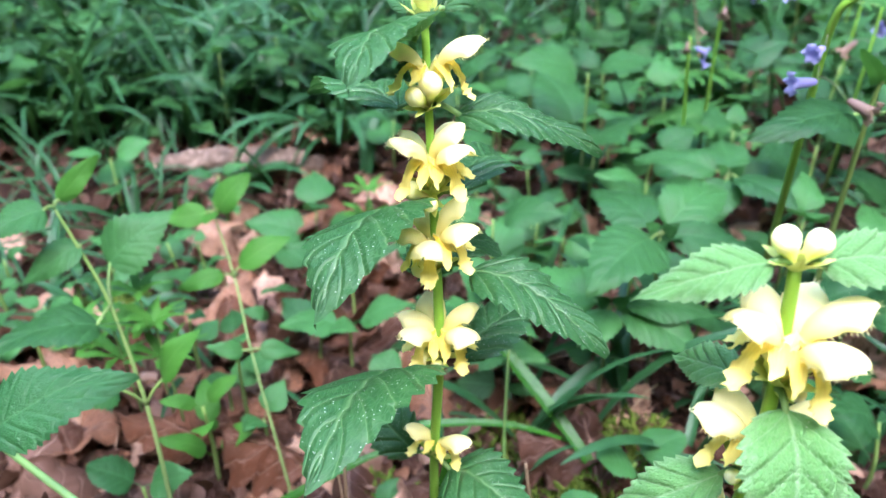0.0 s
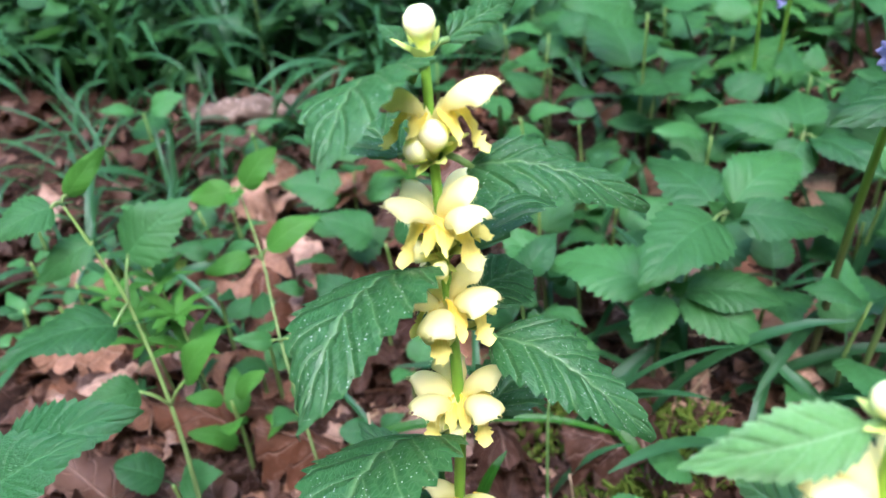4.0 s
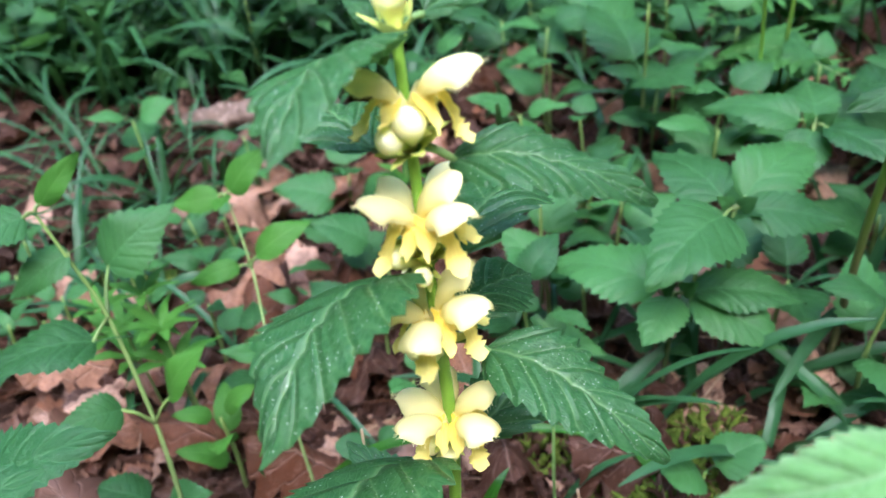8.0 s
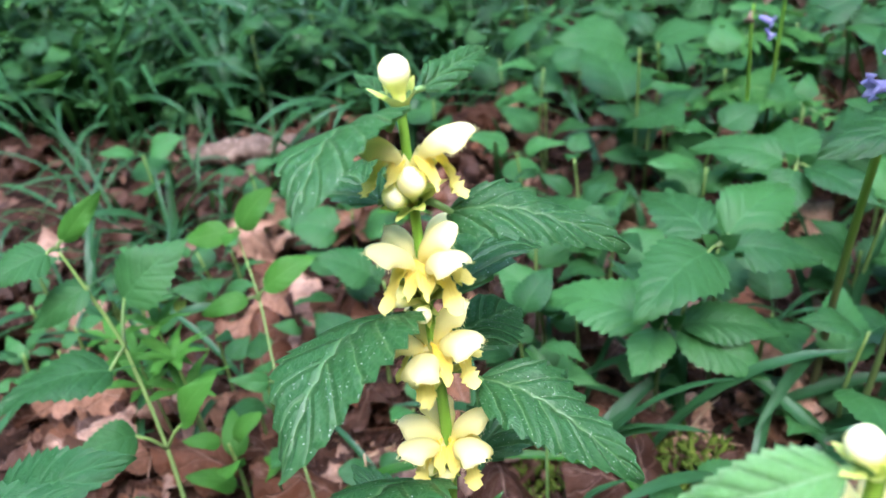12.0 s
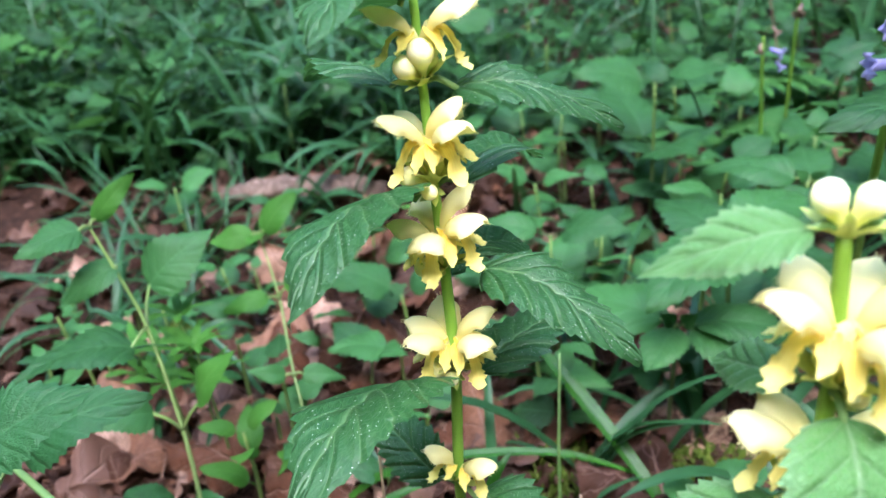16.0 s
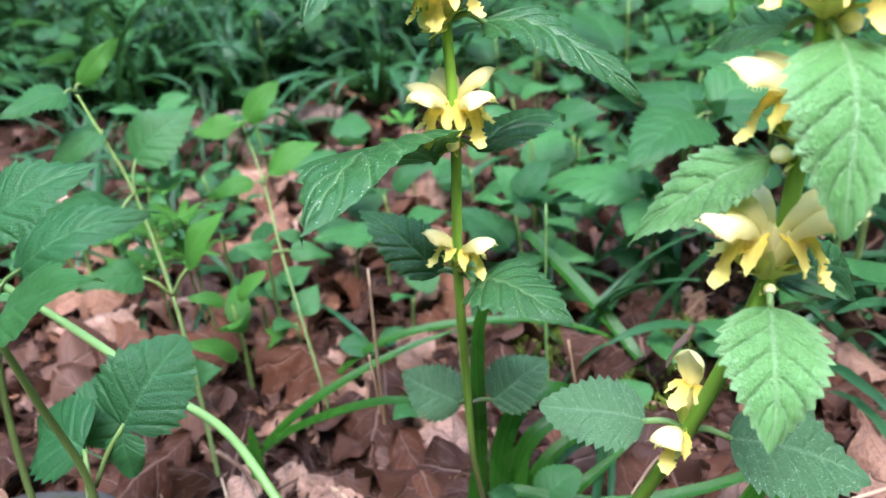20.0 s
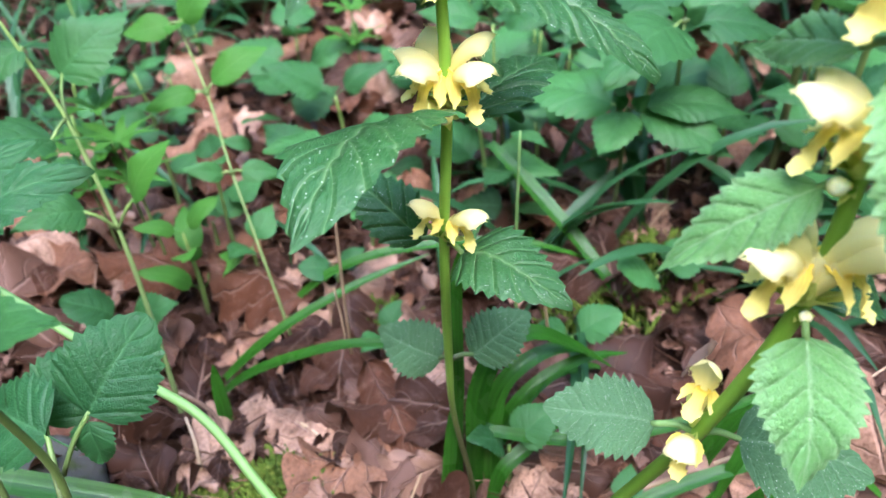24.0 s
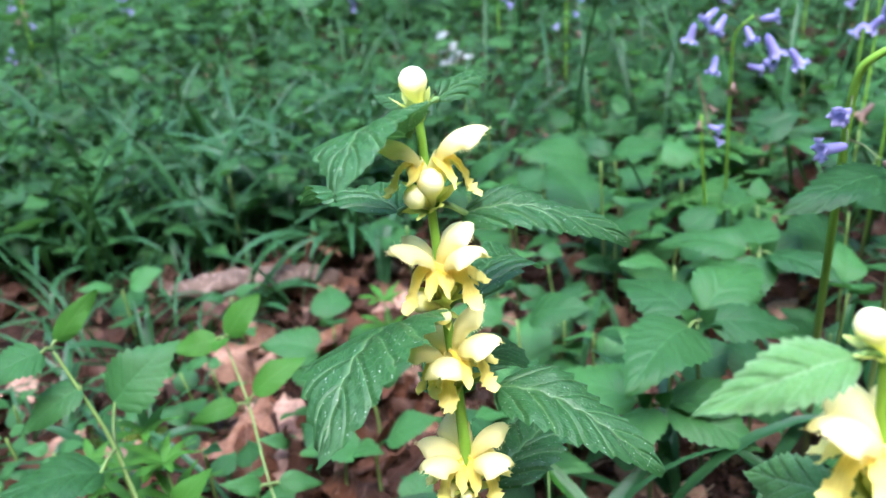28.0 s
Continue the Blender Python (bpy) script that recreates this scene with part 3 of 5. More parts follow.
# ---- the flowering archangel in the middle ----
rng = random.Random(4)
hero = thing("yellow_archangel", V(0.006, 0.224, 0.0), "flowering yellow archangel with whorls of pale yellow hooded flowers", "wildflower")
N = [V(0.0, 0.2124, 0.2835), V(0.0006, 0.2112, 0.2640), V(0.0014, 0.2098, 0.2395), V(0.0020, 0.2105, 0.2172), V(0.0022, 0.2117, 0.1862), V(-0.0002, 0.2155, 0.1425), V(-0.0010, 0.224, 0.0860)]
stem_part(hero, [V(0.0065, 0.226, -0.004), V(0.0050, 0.224, 0.022), V(-0.0002, 0.224, 0.058), *reversed(N), V(-0.0006, 0.2128, 0.2865)], [0.0009, 0.0010, 0.0011, 0.0016, 0.0016, 0.0015, 0.0013, 0.0011, 0.0010, 0.0009], "stem", n=60, square=0.06)
whorl(hero, N[0] - hero.location, [("b", -25, 20, 1.04)], rng)
whorl(hero, N[1] - hero.location, [("f", 78, 0, 1.05), ("f", -64, 4, 0.95), ("b", 12, -2, 1.02), ("b", -34, -22, 0.86)], rng)
whorl(hero, N[2] - hero.location, [("f", -50, 2, 1.02), ("f", 44, 0, 1.05), ("f", 80, 16, 1.08), ("f", 150, 6, 0.9), ("f", -125, 4, 0.85), ("b", -4, -48, 0.66), ("b", -72, -30, 0.85)], rng)
whorl(hero, N[3] - hero.location, [("f", -8, -12, 1.02), ("f", 56, 2, 1.06), ("f", 92, 16, 1.04), ("f", -72, -4, 0.9), ("f", -135, 10, 0.9), ("b", -50, -34, 0.82)], rng)
whorl(hero, N[4] - hero.location, [("f", -82, 6, 1.0), ("f", -36, -8, 1.02), ("f", 42, -8, 1.04), ("f", 80, 6, 1.02), ("f", -155, 14, 1.0), ("b", -4, -46, 0.66), ("b", -56, -38, 0.78)], rng)
whorl(hero, N[5] - hero.location, [("f", -64, 8, 0.88), ("f", 50, -10, 0.95)], rng)
top = N[0]
leaf_part(hero, ARCH[1], (0.004, 0.215, 0.287), (0.0162, 0.2370, 0.2865), (0.3, -0.25, 1), 6, 0.50, top)
leaf_part(hero, ARCH[3], (-0.0022, 0.2115, 0.2805), (-0.0130, 0.1770, 0.2795), (-0.45, -0.15, 1), 0, 1.15, top)
leaf_part(hero, ARCH[2], (-0.004, 0.215, 0.286), (-0.0105, 0.223, 0.2875), (-0.2, -0.4, 1), 0, 0.6, top)
leaf_part(hero, ARCH[0], (0.0075, 0.2105, 0.2625), (0.0440, 0.2125, 0.2510), (0.0, -0.35, 1), 0, 0.64, N[1])
leaf_part(hero, ARCH[2], (-0.0065, 0.214, 0.2625), (-0.0353, 0.2388, 0.2580), (0.0, 0.25, 1), 0, 0.8, N[1])
leaf_part(hero, ARCH[3], (-0.0030, 0.2100, 0.2368), (-0.0232, 0.1695, 0.2270), (-0.6, -0.3, 1), 0, 1.2, N[2])
leaf_part(hero, ARCH[2], (0.006, 0.216, 0.2380), (0.0215, 0.2630, 0.2265), (0.1, 0.2, 1), 0, 0.8, N[2])
leaf_part(hero, ARCH[0], (0.0115, 0.2090, 0.2185), (0.0478, 0.1945, 0.2015), (0.15, -0.25, 1), 0, 0.78, N[3] + V(0.0015, 0, 0.002))
leaf_part(hero, ARCH[2], (-0.004, 0.218, 0.2105), (0.020, 0.262, 0.196), (0.1, 0.1, 1), 0, 0.8, N[3])
leaf_part(hero, ARCH[3], (-0.0034, 0.2110, 0.1806), (-0.0275, 0.1582, 0.1845), (-0.5, -0.15, 1), -4, 1.1, N[4])
leaf_part(hero, ARCH[1], (0.007, 0.219, 0.1808), (0.0335, 0.258, 0.176), (0.1, 0.1, 1), 0, 0.8, N[4])
leaf_part(hero, ARCH[0], (0.0045, 0.2115, 0.1420), (0.0325, 0.1880, 0.1425), (0.3, -0.5, 1), 0, 1.1, N[5])
leaf_part(hero, ARCH[2], (-0.006, 0.2195, 0.1405), (-0.0335, 0.2385, 0.1540), (-0.2, -0.6, 1), 0, 0.8, N[5])
leaf_part(hero, ARCH_GREY, (-0.0035, 0.2255, 0.0850), (-0.0245, 0.2330, 0.0930), (-0.1, -0.9, 0.8), 0, 1.0, N[6], "stem_dark")
leaf_part(hero, ARCH_GREY, (0.0065, 0.2270, 0.0850), (0.0265, 0.2370, 0.0950), (0.1, -0.9, 0.8), 0, 1.0, N[6], "stem_dark")

# ---- the second flowering archangel, leaning ----
side = thing("yellow_archangel", V(0.031, 0.186, 0.0), "leaning yellow archangel in flower with pale veined leaves", "wildflower")
R = [V(0.0712, 0.1512, 0.2555), V(0.0728, 0.1515, 0.2275), V(0.0718, 0.1510, 0.2040), V(0.0683, 0.1497, 0.1772), V(0.0565, 0.1535, 0.1360)]
stem_part(side, [V(0.031, 0.186, -0.004), V(0.038, 0.170, 0.070), R[4], R[3], R[2], R[1], R[0]], [0.0013, 0.0016, 0.0018, 0.0018, 0.0016, 0.0014, 0.0012], "stem_green", n=50, square=0.06)
whorl(side, R[0] - side.location, [("b", -80, 0, 0.9), ("b", 70, 0, 0.86)], rng)
whorl(side, R[1] - side.location, [("f", -62, 0, 1.16), ("f", -128, 14, 1.10), ("f", 26, -8, 1.16), ("f", 78, 4, 1.16), ("f", 140, 14, 1.10), ("b", 48, -46, 0.62)], rng)
whorl(side, R[2] - side.location, [("f", -88, 0, 1.08), ("f", -140, 8, 1.01), ("f", 95, 0, 0.99), ("b", -66, -46, 0.6)], rng)
whorl(side, R[3] - side.location, [("f", -70, -4, 1.10), ("f", -100, 8, 1.04), ("f", 60, -4, 1.10), ("f", 84, 8, 1.04), ("f", -165, 4, 0.99), ("b", 0, -48, 0.42)], rng)
whorl(side, R[4] - side.location + V(-0.0015, 0, 0.0010), [("f", -34, 40, 0.88)], rng)
whorl(side, R[4] - side.location + V(-0.0015, -0.001, -0.0060), [("f", -30, -8, 0.84)], rng)
leaf_part(side, ARCH_PALE[0], (0.0665, 0.1505, 0.2570), (0.0412, 0.1475, 0.2500), (-0.2, -0.7, 1), 0, 0.85, R[0])
leaf_part(side, ARCH_PALE[0], (0.0760, 0.1515, 0.2570), (0.1010, 0.1560, 0.2500), (0.2, -0.7, 1), 0, 1.0, R[0])
leaf_part(side, ARCH_PALE[1], (0.0735, 0.1455, 0.2270), (0.0722, 0.1265, 0.1990), (0.0, -1, 0.35), 0, 1.05, R[1])
leaf_part(side, ARCH_PALE[0], (0.0685, 0.1555, 0.2265), (0.0590, 0.1735, 0.2180), (-0.8, -0.2, 0.8), 0, 1.0, R[1])
leaf_part(side, ARCH_PALE[1], (0.0665, 0.1515, 0.2035), (0.0415, 0.1520, 0.1850), (-0.3, -0.6, 1), 0, 0.72, R[2])
leaf_part(side, ARCH_PALE[0], (0.0770, 0.1510, 0.2035), (0.1020, 0.1520, 0.1880), (0.3, -0.6, 1), 0, 1.0, R[2])
leaf_part(side, ARCH_PALE[2], (0.0680, 0.1440, 0.1755), (0.0650, 0.1250, 0.1550), (0.0, -1, 0.4), 0, 1.12, R[3])
leaf_part(side, ARCH[2], (0.0720, 0.1550, 0.1750), (0.0950, 0.1760, 0.1640), (0.3, -0.4, 1), 0, 1.0, R[3])
leaf_part(side, ARCH_GREY, (0.0475, 0.1555, 0.1370), (0.0230, 0.1610, 0.1370), (0.0, -0.35, 1), 0, 0.95, R[4])
leaf_part(side, ARCH_GREY, (0.0655, 0.1535, 0.1340), (0.0965, 0.1490, 0.1250), (0.1, -0.4, 1), 0, 0.9, R[4])

part("withered_flower", piece_mesh("withered_flower", sheet_lobe([V(0, 0, 0), V(0.0010, -0.0008, 0.0050), V(0.0042, -0.0012, 0.0095), V(0.0040, -0.0016, 0.0125)], [0.0005, 0.0013, 0.0016, 0.0004], 9, 5, 0.7), M["withered"]), side, Matrix.Translation(R[4] - side.location + V(-0.0050, 0.002, 0.0165)), "dry brown withered flower")

# ---- the young shoot below the camera ----
YOUNG = piece_mesh("shoot_leaf", leaf(0.62, 8, 0.24, 0.05, 0.15, 0.012, 0.52, 0.8, 7, 4, 0.0, 6, 1.5, 21), M["young"])
YOUNG2 = piece_mesh("shoot_leaf", leaf(0.60, 12, 0.12, 0.12, 0.3, 0.05, 0.6, 0.8, 7, 4, 0.0, 8, 1.5, 22), M["bright"])
NETTLE_LOW = piece_mesh("shoot_leaf", leaf(0.66, 11, 0.13, 0.08, 0.2, 0.02, 0.6, 0.85, 6, 3, 0.0, 7, 1.6, 24), M["nettle"])
YOUNG3 = piece_mesh("shoot_leaf", leaf(0.62, 8, 0.16, 0.05, 0.15, 0.012, 0.56, 0.62, 7, 4, 0.0, 6, 1.5, 21), M["young"])
low = thing("archangel_shoot", V(-0.029, 0.094, 0.0), "young yellow-green archangel shoot without flowers", "wildflower")
crown = V(-0.0283, 0.0937, 0.1372)
stem_part(low, [V(-0.029, 0.094, -0.004), V(-0.0288, 0.0938, 0.08), crown], [0.0018, 0.0017, 0.0015], "stalk", n=14)
leaf_part(low, YOUNG3, (-0.0221, 0.0939, 0.1456), (-0.0583, 0.0921, 0.1726), (0.1, -0.5, 0.9), 0, 0.54, crown)
leaf_part(low, YOUNG, (-0.0282, 0.0925, 0.1388), (-0.0221, 0.0961, 0.1508), (0.6, -0.8, 0.3), 0, 0.7, crown)
leaf_part(low, YOUNG2, (-0.0237, 0.0985, 0.1340), (-0.0027, 0.1121, 0.1286), (0.0, -0.35, 1), 0, 0.95, crown)
leaf_part(low, YOUNG, (-0.0133, 0.0905, 0.1397), (0.0194, 0.0953, 0.1479), (0.0, -0.25, 1), 0, 0.42, crown)
leaf_part(low, NETTLE_LOW, (-0.0500, 0.1040, 0.1000), (-0.0880, 0.1300, 0.1100), (0.1, -0.6, 0.8), 0, 1.0, crown - V(0, 0, 0.03))

# ---- ground ----
def lie(x, y):
    """Height of the ground."""
    h = 0.012 * noise.noise(V(x * 3.1, y * 3.1, 0.3)) + 0.005 * noise.noise(V(x * 14, y * 14, 1.7)) + 0.002 * noise.noise(V(x * 45, y * 45, 4.1))
    far = max(0.0, math.hypot(x, y) - 1.2)
    return h - 0.004 + 0.05 * far * noise.noise(V(x * 0.5, y * 0.5, 8.0)) / (1 + 0.1 * far)


steps = [math.sinh(k / 60 * 6.2) / math.sinh(6.2) * 80 for k in range(-60, 61)]
gv = [(x, y + 0.35, lie(x, y + 0.35)) for y in steps for x in steps]
ground = new("ground", mesh_of("ground", gv, grid_faces(121, 121), [(v[0], v[1]) for v in gv], M["soil"]))
tagged(ground, "dark woodland soil under leaf litter and plants", "ground", kind="structure")

# Unseen ring stands for the wood, far behind the undergrowth; blocks low sky.
wv = []
for k in range(73):
    a = 2 * math.pi * k / 72
    for j in range(9):
        r = 26 - 0.6 * j + 2.5 * noise.noise(V(k * 0.7 % 50, j * 0.8, 2))
        wv.append((r * math.cos(a), r * math.sin(a), -2 + j * 3.6 + 1.2 * noise.noise(V(k * 0.9 % 60, j, 5))))
ring = new("backdrop", mesh_of("backdrop", wv, grid_faces(73, 9), [(v[0], v[2]) for v in wv], M["woods"]))
tagged(ring, "unseen dim green ring for the wood, blocks low sky", "woods", kind="structure")

# ---- leafy shoots ----
NETTLE = [piece_mesh("shoot_leaf", leaf(r, t, 0.13, b, 0.22, 0.022, p - 0.06, 1.02, 5, 4, 0.28, 7, 1.6, 30 + k), M["nettle"]) for k, (r, t, b, p) in enumerate(((0.66, 11, 0.08, 0.60), (0.60, 12, 0.12, 0.58), (0.74, 10, 0.06, 0.64), (0.52, 13, 0.10, 0.55)))]
BROAD = [piece_mesh("shoot_leaf", leaf(0.80, t, 0.12, b, 0.18, 0.022, p, 0.88, 6, 4, 0.0, 7, 1.6, 90 + k), M["nettle"]) for k, (t, b, p) in enumerate(((11, 0.08, 0.60), (13, 0.10, 0.58), (10, 0.05, 0.66), (12, 0.14, 0.56)))]
BRIGHT = [piece_mesh("shoot_leaf", leaf(0.52, 9, 0.05, b, 0.2, 0.01, 0.66, 0.8, 4, 3, 0.18, 6, 1.5, 40 + k), M["bright"]) for k, b in enumerate((0.08, 0.14))]
ROUND = piece_mesh("shoot_leaf", leaf(0.92, 9, 0.12, 0.06, 0.15, 0.02, 0.62, 0.55, 5, 3, 0.5, 6, 1.2, 44), M["nettle"])
SPEAR = piece_mesh("shoot_leaf", leaf(0.26, 6, 0.0, 0.08, 0.3, 0.0, 0.75, 0.9, 3, 2, 0.0, 4, 1.0, 45), M["bright"])


def shoot(top, height, size, yaw, pairs, rng, kinds=None, label="green nettle-like woodland shoot with toothed leaves", lean=(0, 0), name="woodland_shoot", category="undergrowth plant", group="leafy shoots", stem="stem_pale", tilt=18, shrink=0.78, gap=None, crown=True):
    """An upright stem with opposite leaf pairs; top is the uppermost node."""
    kinds = kinds or NETTLE
    top = Vector(top)
    foot = V(top.x - lean[0], top.y - lean[1], lie(top.x - lean[0], top.y - lean[1]) - 0.003)
    ob = thing(name, foot, label, category, group)
    line = [foot, foot.lerp(top, 0.5) + V(rng.uniform(-1, 1), rng.uniform(-1, 1), 0) * 0.06 * height, top]
    stem_part(ob, line, [0.0014, 0.0012, 0.0008], stem, sides=6, n=10)
    gap = gap or height / (pairs + 0.6)
    for k in range(pairs):
        s = max(0.05, 1 - k * gap / max(height, 0.01))
        at = spline(line, 21)[int(round(s * 20))]
        z = yaw + 90 * k + rng.uniform(-15, 15)
        big = size * (shrink if k == 0 and crown else 1.0) * rng.uniform(0.9, 1.1)
        for q in (0, 180):
            az = radians(z + q + rng.uniform(-8, 8))
            way = V(math.cos(az), math.sin(az), math.tan(radians(tilt + rng.uniform(-14, 10)))).normalized()
            m = pointing(at - foot, at - foot + way, (0, -0.25, 1), big * rng.uniform(0.9, 1.08), rng.uniform(-14, 14))
            mesh = rng.choice(kinds)
            part("leaf", mesh, ob, m @ Matrix.Translation((0, 0.22, 0.04)))
    return ob


rng = random.Random(11)
# x, y of the top node, its height, leaf length, turn of the top pair, pairs
for x, y, h, size, yaw, pairs in (
    (0.135, 0.560, 0.080, 0.050, 10, 2),
    (0.054, 0.518, 0.070, 0.026, 30, 3), (0.045, 0.440, 0.050, 0.048, 15, 1),
    (0.219, 0.483, 0.090, 0.048, 80, 2), (-0.068, 0.734, 0.060, 0.050, 20, 2),
    (-0.111, 0.565, 0.050, 0.050, 100, 2), (0.097, 0.640, 0.135, 0.066, 15, 2), (0.049, 0.579, 0.080, 0.030, 70, 2),
    (0.072, 0.511, 0.060, 0.036, 120, 2), (0.008, 0.609, 0.070, 0.040, 10, 2), (0.144, 0.588, 0.090, 0.046, 45, 2),
    (0.106, 0.460, 0.055, 0.046, 0, 1), (0.150, 0.430, 0.060, 0.045, 75, 1), (0.065, 0.836, 0.075, 0.055, 30, 2), (0.110, 0.656, 0.070, 0.045, 5, 2),
    (0.306, 0.680, 0.130, 0.060, 20, 3), (0.024, 0.440, 0.062, 0.036, 130, 2),
    (0.180, 0.385, 0.085, 0.045, 10, 2),
    (0.230, 0.420, 0.090, 0.050, 110, 2), (0.250, 0.560, 0.110, 0.055, 5, 2),
    (0.200, 0.600, 0.085, 0.050, 95, 2), (0.030, 0.690, 0.075, 0.045, 60, 2), (-0.010, 0.770, 0.080, 0.050, 25, 2),
    (0.270, 0.450, 0.080, 0.050, 50, 2), (0.210, 0.330, 0.060, 0.045, 30, 2), (0.170, 0.690, 0.100, 0.055, 80, 2),
    (0.240, 0.760, 0.105, 0.060, 15, 2), (0.130, 0.780, 0.090, 0.055, 140, 2), (0.330, 0.560, 0.100, 0.055, 65, 2),
):
    shoot((x, y, h), h, size, yaw, pairs, rng)
# Three shoots whose broad leaves are seen best.
for foot, node, tips in (
    ((0.118, 0.415), (0.1095, 0.4026, 0.1230), (((0.0790, 0.4540, 0.1240), 0.72, 0), ((0.1540, 0.4530, 0.1270), 0.62, 3), ((0.1560, 0.3960, 0.1180), 0.8, 2), ((0.0660, 0.3560, 0.1150), 0.8, 0))),
    ((0.084, 0.395), (0.0855, 0.3894, 0.0850), (((0.0260, 0.4200, 0.0800), 0.72, 1), ((0.1440, 0.3860, 0.0820), 0.62, 1), ((0.1330, 0.3670, 0.0700), 0.7, 0), ((0.0680, 0.3600, 0.0780), 0.9, 2))),
    ((0.176, 0.505), (0.1719, 0.4996, 0.1130), (((0.1150, 0.5230, 0.1130), 0.62, 1), ((0.2060, 0.4600, 0.1080), 0.7, 0), ((0.1800, 0.5480, 0.1180), 0.8, 2), ((0.1560, 0.4700, 0.0900), 0.8, 0)))):
    node = Vector(node)
    ob = thing("woodland_shoot", V(*foot, lie(*foot) - 0.003), "green nettle-like woodland shoot with broad toothed leaves", "undergrowth plant", "leafy shoots")
    stem_part(ob, [ob.location, node], [0.0015, 0.0011], "stem_dark", sides=7, n=8)
    for tip, wide, k in tips:
        at = node.lerp(Vector(tip), 0.12) + V(0, 0, 0.002)
        leaf_part(ob, BROAD[k], at, tip, (0, -0.25, 1), rng.uniform(-8, 8), wide, node, "stem_pale", 0.0009)
    for q in (-1, 1):
        leaf_part(ob, BROAD[1], node + V(0.002 * q, 0, 0.001), node + V(0.009 * q, -0.004, 0.010), (0, -0.8, 0.6), 0, 0.8)
# Shoots among the litter.
for x, y, h, size, yaw, pairs in ((-0.063, 0.415, 0.052, 0.046, 20, 1), (-0.082, 0.420, 0.042, 0.042, 150, 1), (-0.072, 0.470, 0.055, 0.042, 15, 1), (-0.020, 0.520, 0.050, 0.038, 40, 2), (-0.300, 0.640, 0.060, 0.04, 30, 2)):
    shoot((x, y, h), h, size, yaw, pairs, rng, label="low dark green shoot among dead leaves", group="shoots among the litter")

taken = []
for _ in range(900):
    x, y = rng.uniform(-0.46, -0.10), rng.uniform(0.36, 0.78)
    open_litter = x > -0.20 - 0.1 * (y - 0.36) and y < 0.62
    if x < -0.72 * y or (x > -0.32 and y > 0.6) or len(taken) > 13 or any((x - a) ** 2 + (y - b) ** 2 < 0.027**2 for a, b in taken) or (open_litter and rng.random() < 0.85) or (x < -0.22 and y > 0.5):
        continue
    taken.append((x, y))
    h = rng.uniform(0.018, 0.070)
    shoot((x, y, h), h, rng.uniform(0.014, 0.030), rng.uniform(0, 180), rng.choice((1, 2, 3)), rng, label="low dark green shoot among dead leaves", group="shoots among the litter")

# The tall shoot with upright leaves and its slim neighbours, among the litter.
tall = thing("woodland_shoot", V(-0.122, 0.268, 0.0), "tall pale-stemmed shoot with toothed leaf pairs", "undergrowth plant", "leafy shoots")
A = [V(-0.132, 0.290, 0.041), V(-0.143, 0.310, 0.079), V(-0.159, 0.330, 0.122), V(-0.170, 0.336, 0.148), V(-0.179, 0.340, 0.168)]
stem_part(tall, [V(-0.122, 0.268, -0.003), *A], [0.0013, 0.0012, 0.0010, 0.0009, 0.0008, 0.0006], "stem_pale", sides=8, n=30)
leaf_part(tall, NETTLE[0], (-0.170, 0.357, 0.128), (-0.140, 0.379, 0.1475), (0.1, -0.75, 0.7), 0, 1.0, A[2], "stem_pale")
leaf_part(tall, NETTLE[1], (-0.160, 0.318, 0.119), (-0.200, 0.285, 0.121), (0, -0.2, 1), 0, 0.8, A[2], "stem_pale")
leaf_part(tall, NETTLE[0], (-0.181, 0.336, 0.169), (-0.203, 0.318, 0.164), (0, -0.5, 1), 0, 1.1, A[4], "stem_pale")
leaf_part(tall, BRIGHT[0], (-0.178, 0.343, 0.170), (-0.160, 0.355, 0.188), (0.5, -0.6, 0.5), 0, 0.7, A[4], "stem_pale")
leaf_part(tall, BRIGHT[1], (-0.134, 0.313, 0.092), (-0.112, 0.318, 0.118), (-0.5, -0.7, 0.4), 0, 0.8, A[1], "stem_pale")
leaf_part(tall, NETTLE[1], (-0.152, 0.306, 0.092), (-0.172, 0.285, 0.098), (0.0, -0.7, 0.7), 0, 0.9, A[1], "stem_pale")
leaf_part(tall, NETTLE[3], (-0.170, 0.338, 0.150), (-0.196, 0.325, 0.135), (0.0, -0.6, 0.8), 0, 1.0, A[3], "stem_pale")

slim = thing("woodland_shoot", V(-0.081, 0.316, 0.0), "slim shoot with bright green leaf pairs", "undergrowth plant", "leafy shoots")
B = [V(-0.084, 0.320, 0.021), V(-0.106, 0.360, 0.073), V(-0.123, 0.400, 0.094), V(-0.140, 0.430, 0.119)]
stem_part(slim, [V(-0.081, 0.316, -0.003), *B], [0.0008, 0.0008, 0.0007, 0.0006, 0.0005], "stem_pale", sides=8, n=26)
for a, b in (((-0.138, 0.431, 0.120), (-0.118, 0.440, 0.140)), ((-0.143, 0.428, 0.120), (-0.168, 0.425, 0.117)), ((-0.139, 0.426, 0.121), (-0.137, 0.408, 0.123))):
    leaf_part(slim, BRIGHT[0], a, b, (0, -0.8, 0.7), 0, 1.1, B[3], "stem_pale", 0.0007)
for a, b in (((-0.120, 0.402, 0.100), (-0.092, 0.415, 0.112)), ((-0.128, 0.398, 0.097), (-0.152, 0.390, 0.092))):
    leaf_part(slim, BRIGHT[1], a, b, (0, -0.7, 0.8), 0, 0.9, B[2], "stem_pale", 0.0007)
